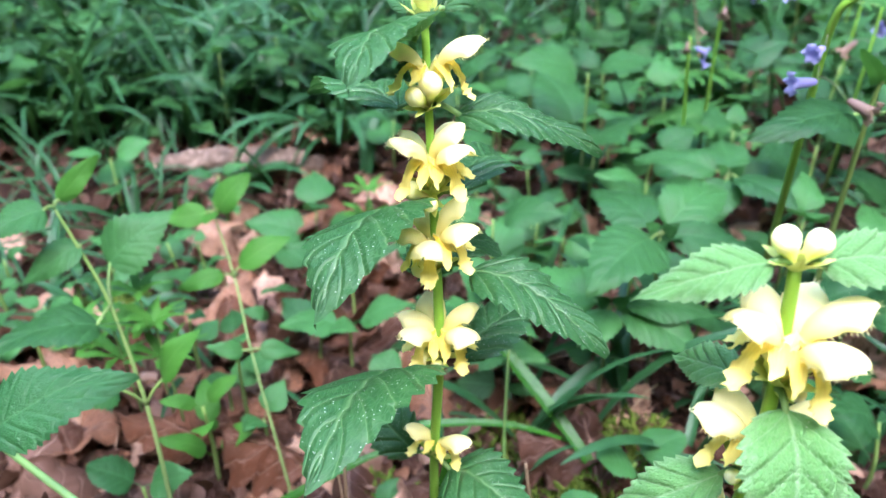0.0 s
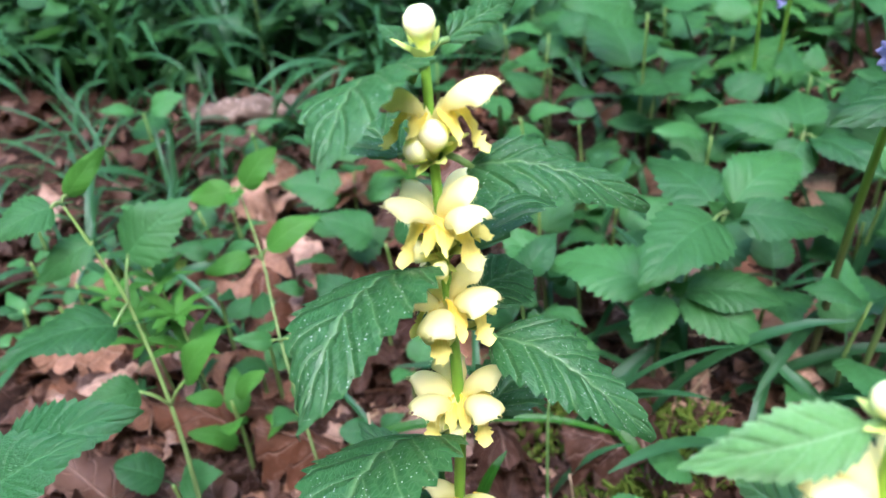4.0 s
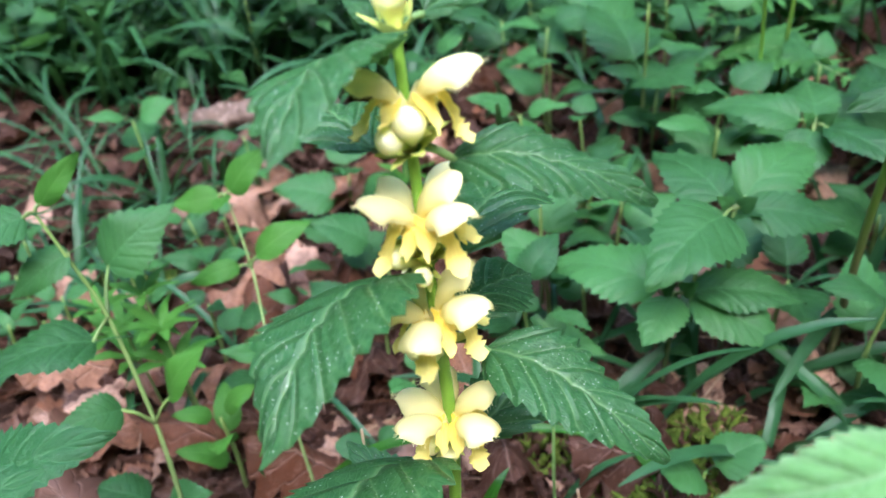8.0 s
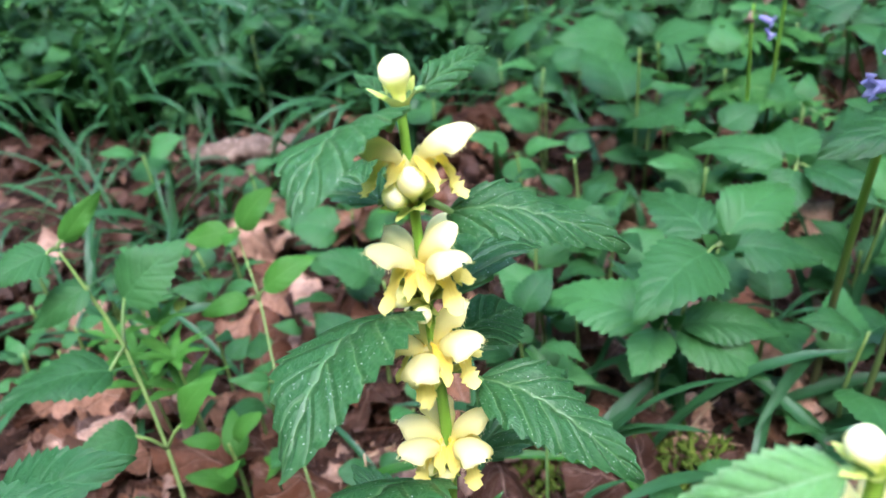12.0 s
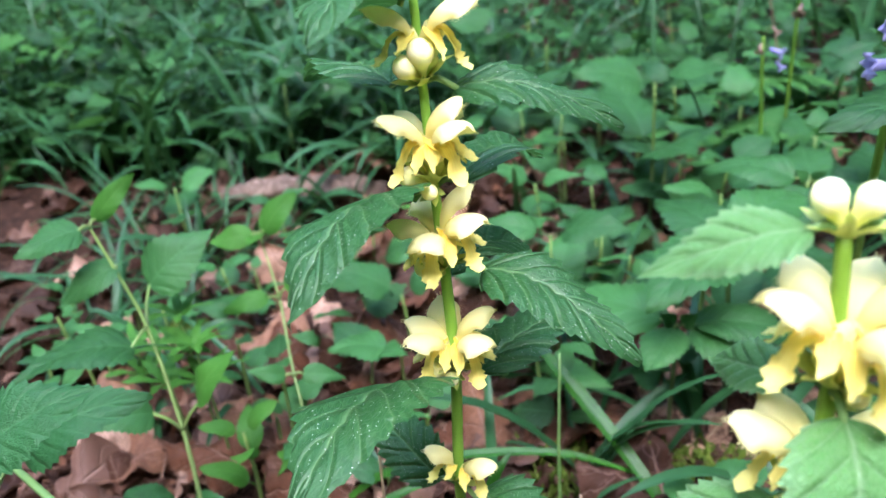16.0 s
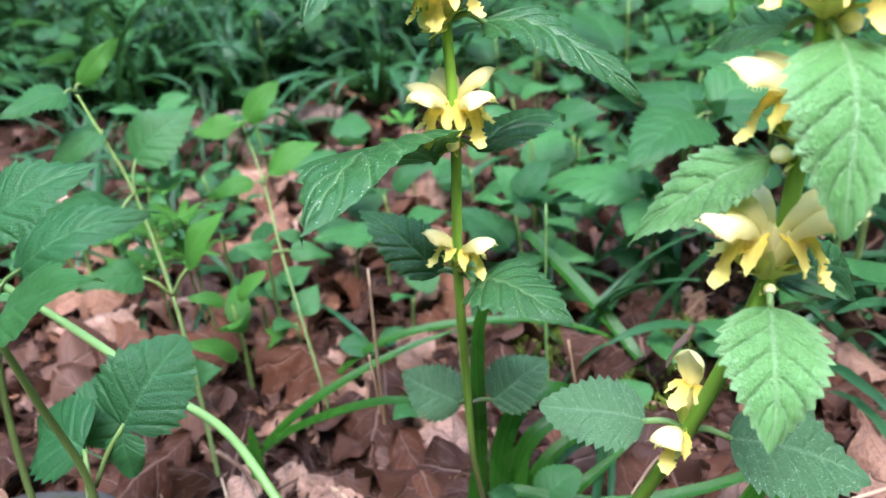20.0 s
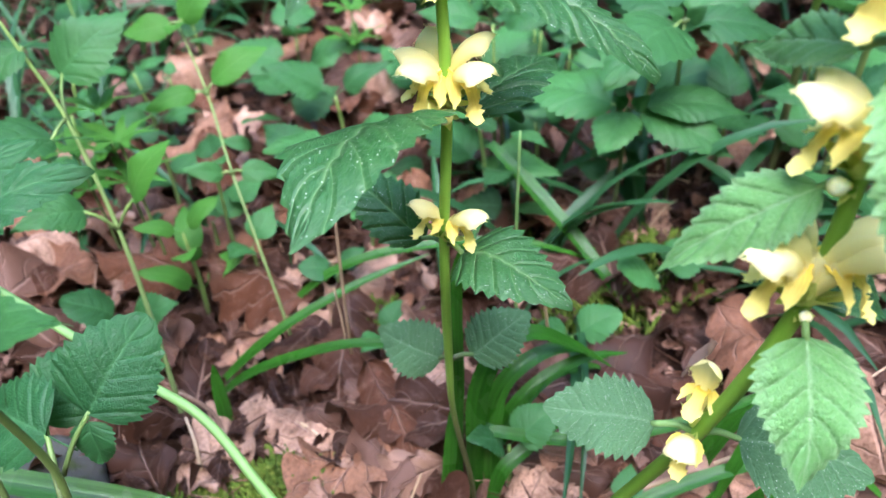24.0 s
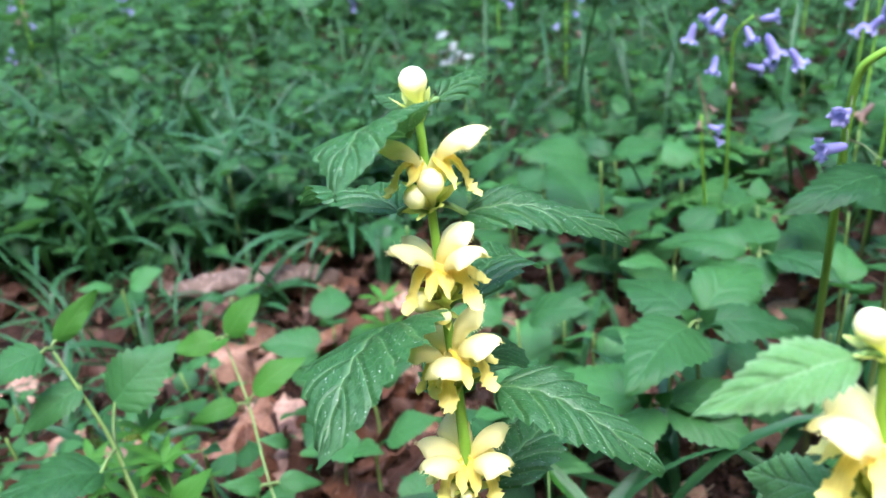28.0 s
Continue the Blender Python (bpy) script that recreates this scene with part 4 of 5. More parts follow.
for a, b in (((-0.102, 0.361, 0.074), (-0.082, 0.368, 0.066)), ((-0.110, 0.359, 0.074), (-0.128, 0.352, 0.082))):
    leaf_part(slim, NETTLE[3], a, b, (0, -0.7, 0.8), 0, 0.9, B[1], "stem_pale", 0.0007)

shoot((-0.125, 0.330, 0.061), 0.061, 0.026, 20, 3, rng, BRIGHT, "small bright green seedling with oval leaves", group="seedlings", tilt=35)
for x, y, h, s, yaw in ((-0.150, 0.300, 0.035, 0.024, 0), (-0.100, 0.345, 0.040, 0.020, 70), (-0.060, 0.345, 0.024, 0.018, 20), (-0.033, 0.300, 0.022, 0.016, 50), (0.020, 0.232, 0.030, 0.017, 10), (0.062, 0.214, 0.014, 0.016, 80), (0.052, 0.300, 0.020, 0.018, 30), (-0.045, 0.385, 0.030, 0.02, 60), (0.095, 0.330, 0.030, 0.024, 15), (-0.13, 0.38, 0.03, 0.022, 40)):
    shoot((x, y, h), h, s, yaw, 1, rng, [ROUND, NETTLE[2]], "tiny toothed seedling growing out of the litter", name="seedling", category="seedling", group="seedlings", tilt=30, crown=False)

# Whorled woodruff-like plants with narrow leaves.
for x, y, h, count in ((-0.161, 0.362, 0.108, 6), (-0.150, 0.350, 0.098, 7), (-0.185, 0.372, 0.080, 6), (-0.230, 0.420, 0.050, 6), (-0.07, 0.56, 0.07, 6)):
    foot = V(x + 0.004, y + 0.004, lie(x, y) - 0.003)
    ob = thing("whorled_herb", foot, "small herb with a star of narrow bright green leaves", "undergrowth plant", "whorled herbs")
    stem_part(ob, [foot, V(x, y, h)], [0.0008, 0.0006], "stem_pale", sides=6, n=5)
    for tier, size in ((0.0, 0.020), (-0.022, 0.024)):
        for k in range(count):
            az = 2 * math.pi * (k + 0.5 * (tier < 0)) / count + rng.uniform(-0.1, 0.1)
            at = V(x, y, h + tier) - foot
            part("leaf", SPEAR, ob, pointing(at, at + V(math.cos(az), math.sin(az), 0.35), (0, 0, 1), size * rng.uniform(0.85, 1.1)))

# Big leaves that reach in from the side, near the camera.
AVENS = [piece_mesh("shoot_leaf", leaf(r, t, 0.13, b, 0.22, 0.022, p, q, 6, 4, 0.28, 7, 1.6, 130 + k), M["avens"]) for k, (r, t, b, p, q) in enumerate(((0.66, 12, 0.08, 0.58, 0.95), (0.60, 13, 0.12, 0.56, 0.95), (0.74, 11, 0.06, 0.60, 0.95), (0.52, 13, 0.10, 0.55, 0.95), (0.92, 10, 0.06, 0.62, 0.60)))]
near = thing("nettle_plant", V(-0.150, 0.190, 0.0), "nettle-like plant with broad toothed leaves on a slanting stem", "undergrowth plant")
stem_part(near, [V(-0.150, 0.190, -0.003), V(-0.152, 0.200, 0.09), V(-0.140, 0.200, 0.150), V(-0.132, 0.190, 0.178)], [0.0013, 0.0012, 0.0011, 0.0009], "stem_pale", sides=8, n=16)
for a, b, k in (((-0.1230, 0.186, 0.1770), (-0.0925, 0.199, 0.1885), 2), ((-0.150, 0.228, 0.140), (-0.105, 0.240, 0.154), 1), ((-0.150, 0.205, 0.180), (-0.185, 0.215, 0.175), 0), ((-0.152, 0.196, 0.14), (-0.172, 0.165, 0.135), 0)):
    leaf_part(near, AVENS[k], a, b, (0, -0.6, 1), 0, 0.85, V(-0.134, 0.192, 0.172) if b[2] > 0.16 else V(-0.140, 0.200, 0.145), "stem_pale")

herb = thing("wood_avens", V(-0.122, 0.165, 0.0), "leafy herb with rounded toothed leaves and slanting stalks", "undergrowth plant")
stem_part(herb, [V(-0.122, 0.165, -0.003), V(-0.112, 0.168, 0.060), V(-0.107, 0.170, 0.100), V(-0.106, 0.161, 0.140), V(-0.104, 0.154, 0.165)], [0.0012, 0.0012, 0.0011, 0.0009], "stem_pale", sides=8, n=20)
leaf_part(herb, NETTLE[2], (-0.100, 0.151, 0.1690), (-0.063, 0.138, 0.1880), (0.1, -0.4, 0.9), 0, 0.55, V(-0.104, 0.154, 0.164), "stem_pale")
leaf_part(herb, AVENS[4], (-0.098, 0.180, 0.114), (-0.083, 0.201, 0.131), (0.1, -0.85, 0.5), 0, 0.95, V(-0.107, 0.172, 0.098), "stem_pale")
leaf_part(herb, AVENS[4], (-0.098, 0.179, 0.112), (-0.097, 0.176, 0.098), (0.0, -0.9, 0.3), 0, 0.9)
leaf_part(herb, AVENS[2], (-0.112, 0.180, 0.105), (-0.140, 0.200, 0.100), (0.1, -0.7, 0.7), 0, 1.0, V(-0.108, 0.170, 0.095), "stem_pale")
leaf_part(herb, AVENS[0], (-0.120, 0.190, 0.098), (-0.105, 0.215, 0.112), (0.1, -0.7, 0.7), 0, 1.0, V(-0.110, 0.170, 0.088), "stem_pale")

stalk = thing("arching_stalk", V(-0.012, 0.135, 0.0), "smooth pale green arching flower stalk", "plant stalk")
stem_part(stalk, [V(-0.012, 0.135, -0.003), V(-0.030, 0.150, 0.075), V(-0.050, 0.165, 0.102), V(-0.067, 0.180, 0.112), V(-0.087, 0.190, 0.118), V(-0.126, 0.210, 0.130), V(-0.179, 0.240, 0.136), V(-0.24, 0.27, 0.135)], [0.0014, 0.0014, 0.0014, 0.0014, 0.0013, 0.0012], "stalk", sides=10, n=50)

# The broad leaf over the bluebell stem.
broad = thing("woodland_shoot", V(0.185, 0.385, 0.0), "tall shoot with a broad drooping toothed leaf", "undergrowth plant", "leafy shoots")
stem_part(broad, [V(0.185, 0.385, -0.003), V(0.184, 0.375, 0.11), V(0.182, 0.364, 0.202), V(0.183, 0.362, 0.222)], [0.0018, 0.0016, 0.0012, 0.0008], "stem_pale", sides=8, n=16)
leaf_part(broad, NETTLE[0], (0.175, 0.361, 0.207), (0.124, 0.341, 0.202), (0, -0.3, 1), 0, 0.72, V(0.182, 0.364, 0.203), "stem_pale")
leaf_part(broad, NETTLE[1], (0.190, 0.366, 0.206), (0.232, 0.385, 0.200), (0, -0.6, 1), 0, 1.0, V(0.182, 0.364, 0.203), "stem_pale")
leaf_part(broad, BRIGHT[0], (0.184, 0.362, 0.220), (0.196, 0.360, 0.240), (0, -0.9, 0.4), 0, 0.8, V(0.183, 0.362, 0.220), "stem_pale")
leaf_part(broad, BRIGHT[1], (0.182, 0.362, 0.220), (0.170, 0.360, 0.236), (0, -0.9, 0.4), 0, 0.8, V(0.183, 0.362, 0.220), "stem_pale")

# ---- bluebells ----
def bell_piece():
    """A narrow bell with six rolled-back tips, hanging down from the origin."""
    v, uv = [], []
    prof = [(0, 0.6), (1.0, 1.7), (4.0, 2.4), (8.0, 2.7), (11.5, 3.1), (13.5, 4.4), (13.2, 5.6)]
    n = 24
    for k, (s, r) in enumerate(prof):
        for j in range(n + 1):
            a = 2 * math.pi * j / n
            gap = 0.5 + 0.5 * math.cos(6 * a)
            deep = max(0, k - 3) / 3
            v.append(((r + deep * 0.8 * gap) * math.cos(a), (r + deep * 0.8 * gap) * math.sin(a), -s + (3.2 * (1 - gap) * deep)))
            uv.append((k / 6, j / n))
    return np.array(v) * MM, grid_faces(len(prof), n + 1), np.array(uv)


BELL = piece_mesh("bell", bell_piece(), M["bluebell"])
BELL_OLD = piece_mesh("bell", bell_piece(), M["withered"])


def bluebell(line, bells, rng, label, radius=0.0014):
    """line: the stem from its foot; bells: place, the way it points, size, whether withered."""
    ob = thing("bluebell", Vector(line[0]), label, "wildflower", "bluebells")
    stem_part(ob, line, [radius, radius * 0.9, radius * 0.6], "stem", sides=8, n=24)
    fine = spline(line, 60)
    for at, way, size, old in bells:
        at = Vector(at)
        near_ = min(fine, key=lambda p: (p - at).length)
        turn = Vector(way).normalized().to_track_quat("-Z", "Y").to_matrix().to_4x4()
        f = part("flower", BELL_OLD if old else BELL, ob, Matrix.Translation(at - ob.location) @ turn @ Matrix.Diagonal((size, size, size * 1.1, 1)), "withered bluebell flower" if old else "")
        if (near_ - at).length > 0.002:
            part("flower_stalk", piece_mesh("flower_stalk", tube([near_ - ob.location, (near_ + at) / 2 + V(0, 0, 0.002) - ob.location, at - ob.location], [0.0005, 0.0004], 5, 6), M["stem_dark"]), ob)
    return ob


bluebell([V(0.197, 0.665, -0.003), V(0.193, 0.645, 0.09), V(0.187, 0.622, 0.190), V(0.186, 0.612, 0.225), V(0.196, 0.606, 0.238)],
         [((0.156, 0.600, 0.238), (-0.3, 0, -1), 0.95, 0), ((0.170, 0.598, 0.246), (-0.7, -0.2, -0.5), 0.9, 0), ((0.176, 0.600, 0.241), (-0.6, -0.3, -0.8), 0.95, 0), ((0.190, 0.602, 0.232), (0.2, -0.6, -0.8), 0.9, 0),
          ((0.198, 0.600, 0.236), (0.9, -0.2, 0.1), 0.85, 0), ((0.203, 0.600, 0.226), (0.4, -0.1, -0.9), 1.25, 0), ((0.219, 0.600, 0.215), (0.5, 0, -0.8), 1.05, 0), ((0.192, 0.602, 0.206), (0.9, -0.1, -0.3), 0.8, 0),
          ((0.172, 0.605, 0.214), (-0.3, -0.3, -0.9), 0.9, 0), ((0.185, 0.608, 0.194), (-0.3, -0.7, -0.6), 0.7, 1), ((0.203, 0.604, 0.208), (0.5, -0.6, -0.4), 0.7, 0)], rng, "bluebell with drooping violet-blue bells on a tall green stem")
bluebell([V(0.182, 0.648, -0.003), V(0.175, 0.630, 0.07), V(0.163, 0.602, 0.150), V(0.161, 0.598, 0.176)],
         [((0.160, 0.598, 0.172), (-0.2, -0.5, -0.6), 0.55, 1), ((0.165, 0.597, 0.168), (0.8, -0.3, -0.3), 0.7, 0), ((0.170, 0.598, 0.160), (0.7, -0.3, -0.9), 0.55, 0), ((0.166, 0.600, 0.182), (0.5, -0.2, -0.6), 0.5, 1)], rng, "fading bluebell with one withered flower")
bluebell([V(0.169, 0.405, -0.003), V(0.167, 0.400, 0.10), V(0.162, 0.380, 0.192), V(0.157, 0.362, 0.245), V(0.162, 0.355, 0.258), V(0.172, 0.350, 0.262)],
         [((0.155, 0.359, 0.222), (-1, -0.1, -0.05), 0.85, 0), ((0.154, 0.357, 0.237), (-0.8, -0.7, -0.1), 0.7, 0), ((0.168, 0.356, 0.215), (0.5, -0.4, -0.2), 0.9, 1), ((0.172, 0.352, 0.262), (0.5, -0.2, -0.8), 1.0, 0), ((0.175, 0.350, 0.256), (0.7, -0.4, -0.5), 0.9, 0)], rng, "bent bluebell with lilac and fading brown-edged bells", 0.0021)
for x, y, h in ((0.300, 0.62, 0.22), (0.36, 0.78, 0.25), (0.14, 1.25, 0.2), (0.45, 1.0, 0.24), (0.05, 1.5, 0.22), (0.52, 1.35, 0.25), (-0.9, 1.7, 0.25), (0.3, 1.8, 0.25)):
    bells = []
    for k in range(6):
        a = rng.uniform(0, 6.28)
        bells.append(((x + 0.012 * math.cos(a), y + 0.012 * math.sin(a), h - 0.012 * k + 0.006), (math.cos(a), math.sin(a), -1.2), rng.uniform(0.75, 1.05), rng.random() < 0.15))
    bluebell([V(x - 0.01, y + 0.01, lie(x, y) - 0.003), V(x - 0.004, y, h * 0.6), V(x, y, h)], bells, rng, "bluebell in the undergrowth behind")

# ---- strap leaves ----
def tuft(x, y, count, length, width, rng, yaw=(0, 360), rise=(50, 80), bend=(0.8, 1.9), label="tuft of arching strap-shaped bluebell leaves", stuff=None):
    foot = V(x, y, lie(x, y) - 0.003)
    ob = thing("strap_leaf_tuft", foot, label, "leaf tuft", "strap leaf tufts")
    for k in range(count):
        piece = blade(length * rng.uniform(0.7, 1.15), width * rng.uniform(0.75, 1.15), radians(rng.uniform(*rise)), rng.uniform(*bend), rng)
        m = Matrix.Translation((rng.uniform(-1, 1) * 0.006, rng.uniform(-1, 1) * 0.006, 0)) @ pose(0, 0, 0, 0, 0, rng.uniform(*yaw))
        part("strap_leaf", piece_mesh("strap_leaf", piece, M["strap_shaded"]), ob, m)
    return ob


def strap(ob, points, width, keel=0.3, face=(0, -0.3, 1)):
    """One strap leaf along given points."""
    n = 22
    line = spline([Vector(p) - ob.location for p in points], n)
    v, uv = [], []
    for k, p in enumerate(line):
        t = (line[min(k + 1, n - 1)] - line[max(k - 1, 0)]).normalized()
        s = t.cross(Vector(face)).normalized()
        up = s.cross(t)
        u = k / (n - 1)
        w = width / 2 * min(1, 0.6 + 1.4 * u) * (1 - u**4) ** 0.9 + 0.0002
        for j in (-1, -0.5, 0, 0.5, 1):
            v.append(tuple(p + s * (w * j) + up * (keel * w * (abs(j) - 0.4))))
            uv.append((u, 0.5 + j / 2))
    return part("strap_leaf", mesh_of("strap_leaf", v, grid_faces(n, 5), uv, M["strap"]), ob)


clump = thing("strap_leaf_tuft", V(0.008, 0.230, 0.0), "glossy arching strap leaves beside the archangel stem", "leaf tuft", "strap leaf tufts")
for pts, w in (
    ([(0.0070, 0.2280, -0.003), (0.0071, 0.2337, 0.0312), (0.0091, 0.2393, 0.0529), (0.0164, 0.2450, 0.0683), (0.0284, 0.2507, 0.0718), (0.0450, 0.2563, 0.0595), (0.0624, 0.2620, 0.0404)], 0.0080),
    ([(0.0100, 0.2320, -0.003), (0.0120, 0.2392, 0.0259), (0.0171, 0.2464, 0.0456), (0.0286, 0.2536, 0.0542), (0.0440, 0.2608, 0.0531), (0.0626, 0.2680, 0.0384)], 0.0072),
    ([(0.0000, 0.2320, -0.003), (0.0000, 0.2360, 0.0291), (0.0009, 0.2412, 0.0617), (0.0010, 0.2464, 0.0863), (0.0023, 0.2516, 0.1007), (0.0072, 0.2568, 0.1114), (0.0115, 0.2620, 0.1148)], 0.0052),
    ([(-0.0052, 0.2220, -0.003), (-0.0032, 0.2253, 0.0227), (-0.0016, 0.2287, 0.0415), (-0.0009, 0.2320, 0.0541)], 0.0050),
    ([(0.0120, 0.2230, -0.002), (0.0165, 0.2260, 0.0203), (0.0281, 0.2340, 0.0278), (0.0428, 0.2420, 0.0369), (0.0591, 0.2500, 0.0473)], 0.0058),
    ([(0.0075, 0.2320, -0.002), (0.0100, 0.2320, 0.0360), (0.0277, 0.2327, 0.0341), (0.0462, 0.2333, 0.0310), (0.0663, 0.2340, 0.0334), (0.0912, 0.2347, 0.0413), (0.1124, 0.2353, 0.0534), (0.1181, 0.2360, 0.0565)], 0.0052),
    ([(0.0100, 0.2380, 0.000), (0.0190, 0.2440, 0.030), (0.0330, 0.2520, 0.044), (0.0520, 0.2620, 0.046), (0.0700, 0.2700, 0.040)], 0.0055),
    ([(0.0140, 0.2400, 0.000), (0.0220, 0.2500, 0.022), (0.0370, 0.2620, 0.034), (0.0550, 0.2760, 0.026), (0.0680, 0.2880, 0.010)], 0.0050),
    ([(0.0130, 0.2300, -0.002), (0.0135, 0.2330, 0.018), (0.0150, 0.2380, 0.034), (0.0190, 0.2440, 0.050)], 0.0060)):
    strap(clump, pts, w)
flank = thing("strap_leaf_tuft", V(0.060, 0.195, 0.0), "glossy green strap leaves lying over the litter", "leaf tuft", "strap leaf tufts")
for pts, w in (
    ([(0.0221, 0.1960, 0.0010), (0.0360, 0.2027, 0.0067), (0.0558, 0.2093, 0.0147), (0.0777, 0.2160, 0.0228), (0.1025, 0.2227, 0.0262), (0.1254, 0.2293, 0.0230), (0.1544, 0.2360, 0.0165)], 0.0056),
    ([(0.0867, 0.1960, -0.0030), (0.0938, 0.1987, 0.0138), (0.1009, 0.2013, 0.0289), (0.1053, 0.2040, 0.0418)], 0.0105),
    ([(0.1034, 0.2000, -0.0030), (0.1078, 0.2020, 0.0154), (0.1104, 0.2040, 0.0299), (0.1107, 0.2060, 0.0371)], 0.0070),
    ([(0.0500, 0.1920, 0.0020), (0.0675, 0.1987, 0.0127), (0.0817, 0.2053, 0.0176), (0.0930, 0.2120, 0.0283)], 0.0042),
    ([(0.1180, 0.2362, 0.0568), (0.1160, 0.2330, 0.0525), (0.1113, 0.2290, 0.0448), (0.1020, 0.2220, 0.0274), (0.0950, 0.2170, 0.0050)], 0.0060),
    ([(0.0880, 0.2300, 0.0), (0.0940, 0.2310, 0.022), (0.1040, 0.2330, 0.044), (0.1150, 0.2350, 0.0555)], 0.0070),
    ([(0.1180, 0.2380, 0.034), (0.1214, 0.2360, 0.0370), (0.1356, 0.2290, 0.0297), (0.1473, 0.2220, 0.0253), (0.1600, 0.2140, 0.0150)], 0.0060),
    ([(0.0980, 0.1850, -0.002), (0.1150, 0.1880, 0.010), (0.1330, 0.1930, 0.012), (0.1520, 0.1990, 0.006)], 0.0060),
    ([(0.0700, 0.2000, 0.0), (0.0790, 0.1970, 0.006), (0.0900, 0.1920, 0.008)], 0.0045)):
    strap(flank, pts, w)
cross = thing("strap_leaf_tuft", V(-0.115, 0.290, 0.0), "long thin strap leaves arching across the litter", "leaf tuft", "strap leaf tufts")
for pts, w in (
    ([(-0.114, 0.289, 0.0), (-0.095, 0.294, 0.018), (-0.074, 0.301, 0.032), (-0.042, 0.311, 0.046), (-0.012, 0.322, 0.052)], 0.005),
    ([(-0.112, 0.274, 0.0), (-0.0975, 0.2700, 0.0233), (-0.0768, 0.2655, 0.0412), (-0.0463, 0.2610, 0.0563), (-0.0247, 0.2565, 0.0618), (-0.0072, 0.2520, 0.0636)], 0.0045),
    ([(-0.095, 0.335, 0.0), (-0.06, 0.338, 0.03), (-0.02, 0.340, 0.042), (0.03, 0.345, 0.040), (0.075, 0.350, 0.02)], 0.005),
    ([(0.018, 0.400, 0.062), (0.038, 0.377, 0.050), (0.065, 0.346, 0.030), (0.092, 0.318, 0.0)], 0.008),
    ([(-0.21, 0.215, 0.052), (-0.161, 0.209, 0.044), (-0.115, 0.205, 0.036), (-0.076, 0.202, 0.020), (-0.05, 0.200, 0.0)], 0.009),
    ([(-0.10, 0.262, 0.0), (-0.102, 0.268, 0.02), (-0.103, 0.272, 0.035)], 0.006)):
    strap(cross, pts, w)
rng = random.Random(23)
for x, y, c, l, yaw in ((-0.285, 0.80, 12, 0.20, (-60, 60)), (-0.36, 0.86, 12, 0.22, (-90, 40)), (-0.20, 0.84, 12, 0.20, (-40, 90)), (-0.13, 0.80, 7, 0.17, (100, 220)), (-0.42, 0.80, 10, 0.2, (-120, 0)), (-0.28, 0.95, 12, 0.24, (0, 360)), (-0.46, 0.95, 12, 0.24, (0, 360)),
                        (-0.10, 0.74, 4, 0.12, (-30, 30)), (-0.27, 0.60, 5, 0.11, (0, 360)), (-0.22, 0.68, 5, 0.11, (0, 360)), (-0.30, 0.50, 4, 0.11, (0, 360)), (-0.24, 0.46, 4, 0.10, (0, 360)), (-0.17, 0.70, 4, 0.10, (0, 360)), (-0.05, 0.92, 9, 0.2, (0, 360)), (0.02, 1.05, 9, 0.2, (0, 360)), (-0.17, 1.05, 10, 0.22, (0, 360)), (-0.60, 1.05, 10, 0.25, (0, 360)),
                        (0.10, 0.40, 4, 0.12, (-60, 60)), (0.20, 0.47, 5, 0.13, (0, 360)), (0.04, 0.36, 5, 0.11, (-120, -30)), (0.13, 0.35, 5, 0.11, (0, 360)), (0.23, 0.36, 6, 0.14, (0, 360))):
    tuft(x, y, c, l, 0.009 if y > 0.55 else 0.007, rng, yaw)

# More shoots fill the green side of the litter.
rng = random.Random(77)
taken = []
for _ in range(4000):
    y = 0.39 + 0.80 * rng.random()
    x = rng.uniform(-0.02, 0.62) * (y + 0.1) if rng.random() < 0.65 else rng.uniform(-0.62, -0.16) * (y + 0.2)
    if x < 0 and y < 0.80 or any((x - a) ** 2 + (y - b) ** 2 < (0.046 + 0.030 * y) ** 2 for a, b in taken) or noise.noise(V(x * 7, y * 7, 2)) < -0.10 or len(taken) > 62:
        continue
    taken.append((x, y))
    h = rng.uniform(0.025, 0.095) + 0.03 * y
    shoot((x, y, h), h, rng.uniform(0.026, 0.052), rng.uniform(0, 180), rng.choice((1, 2, 2)), rng)

# ---- fern, white flowers, log, twigs, straw, moss ----
FROND = piece_mesh("leaflet", leaf(0.30, 8, 0.25, 0.03, 0.1, 0.0, 0.6, 0.8, 3, 2, 0.0, 5, 1.2, 51), M["fern"])


def fern(line, rng, size=0.05):
    ob = thing("fern", Vector(line[0]), "pale green fern frond low in the undergrowth", "fern", "ferns")
    stem_part(ob, line, [0.0013, 0.0009, 0.0004], "stalk", sides=6, n=20)
    fine = spline(line, 40)
    for k in range(8, 39, 2):
        t = (fine[k] - fine[k - 1]).normalized()
        s = t.cross(V(0, 0, 1)).normalized()
        long = size * math.sin(math.pi * ((k - 4) / 38) ** 0.7) + 0.004
        for q in (-1, 1):
            a = fine[k] - ob.location
            part("leaflet", FROND, ob, pointing(a, a + s * q + t * 0.45 + V(0, 0, rng.uniform(-0.15, 0.1)), (0, 0, 1), long * rng.uniform(0.9, 1.1)))


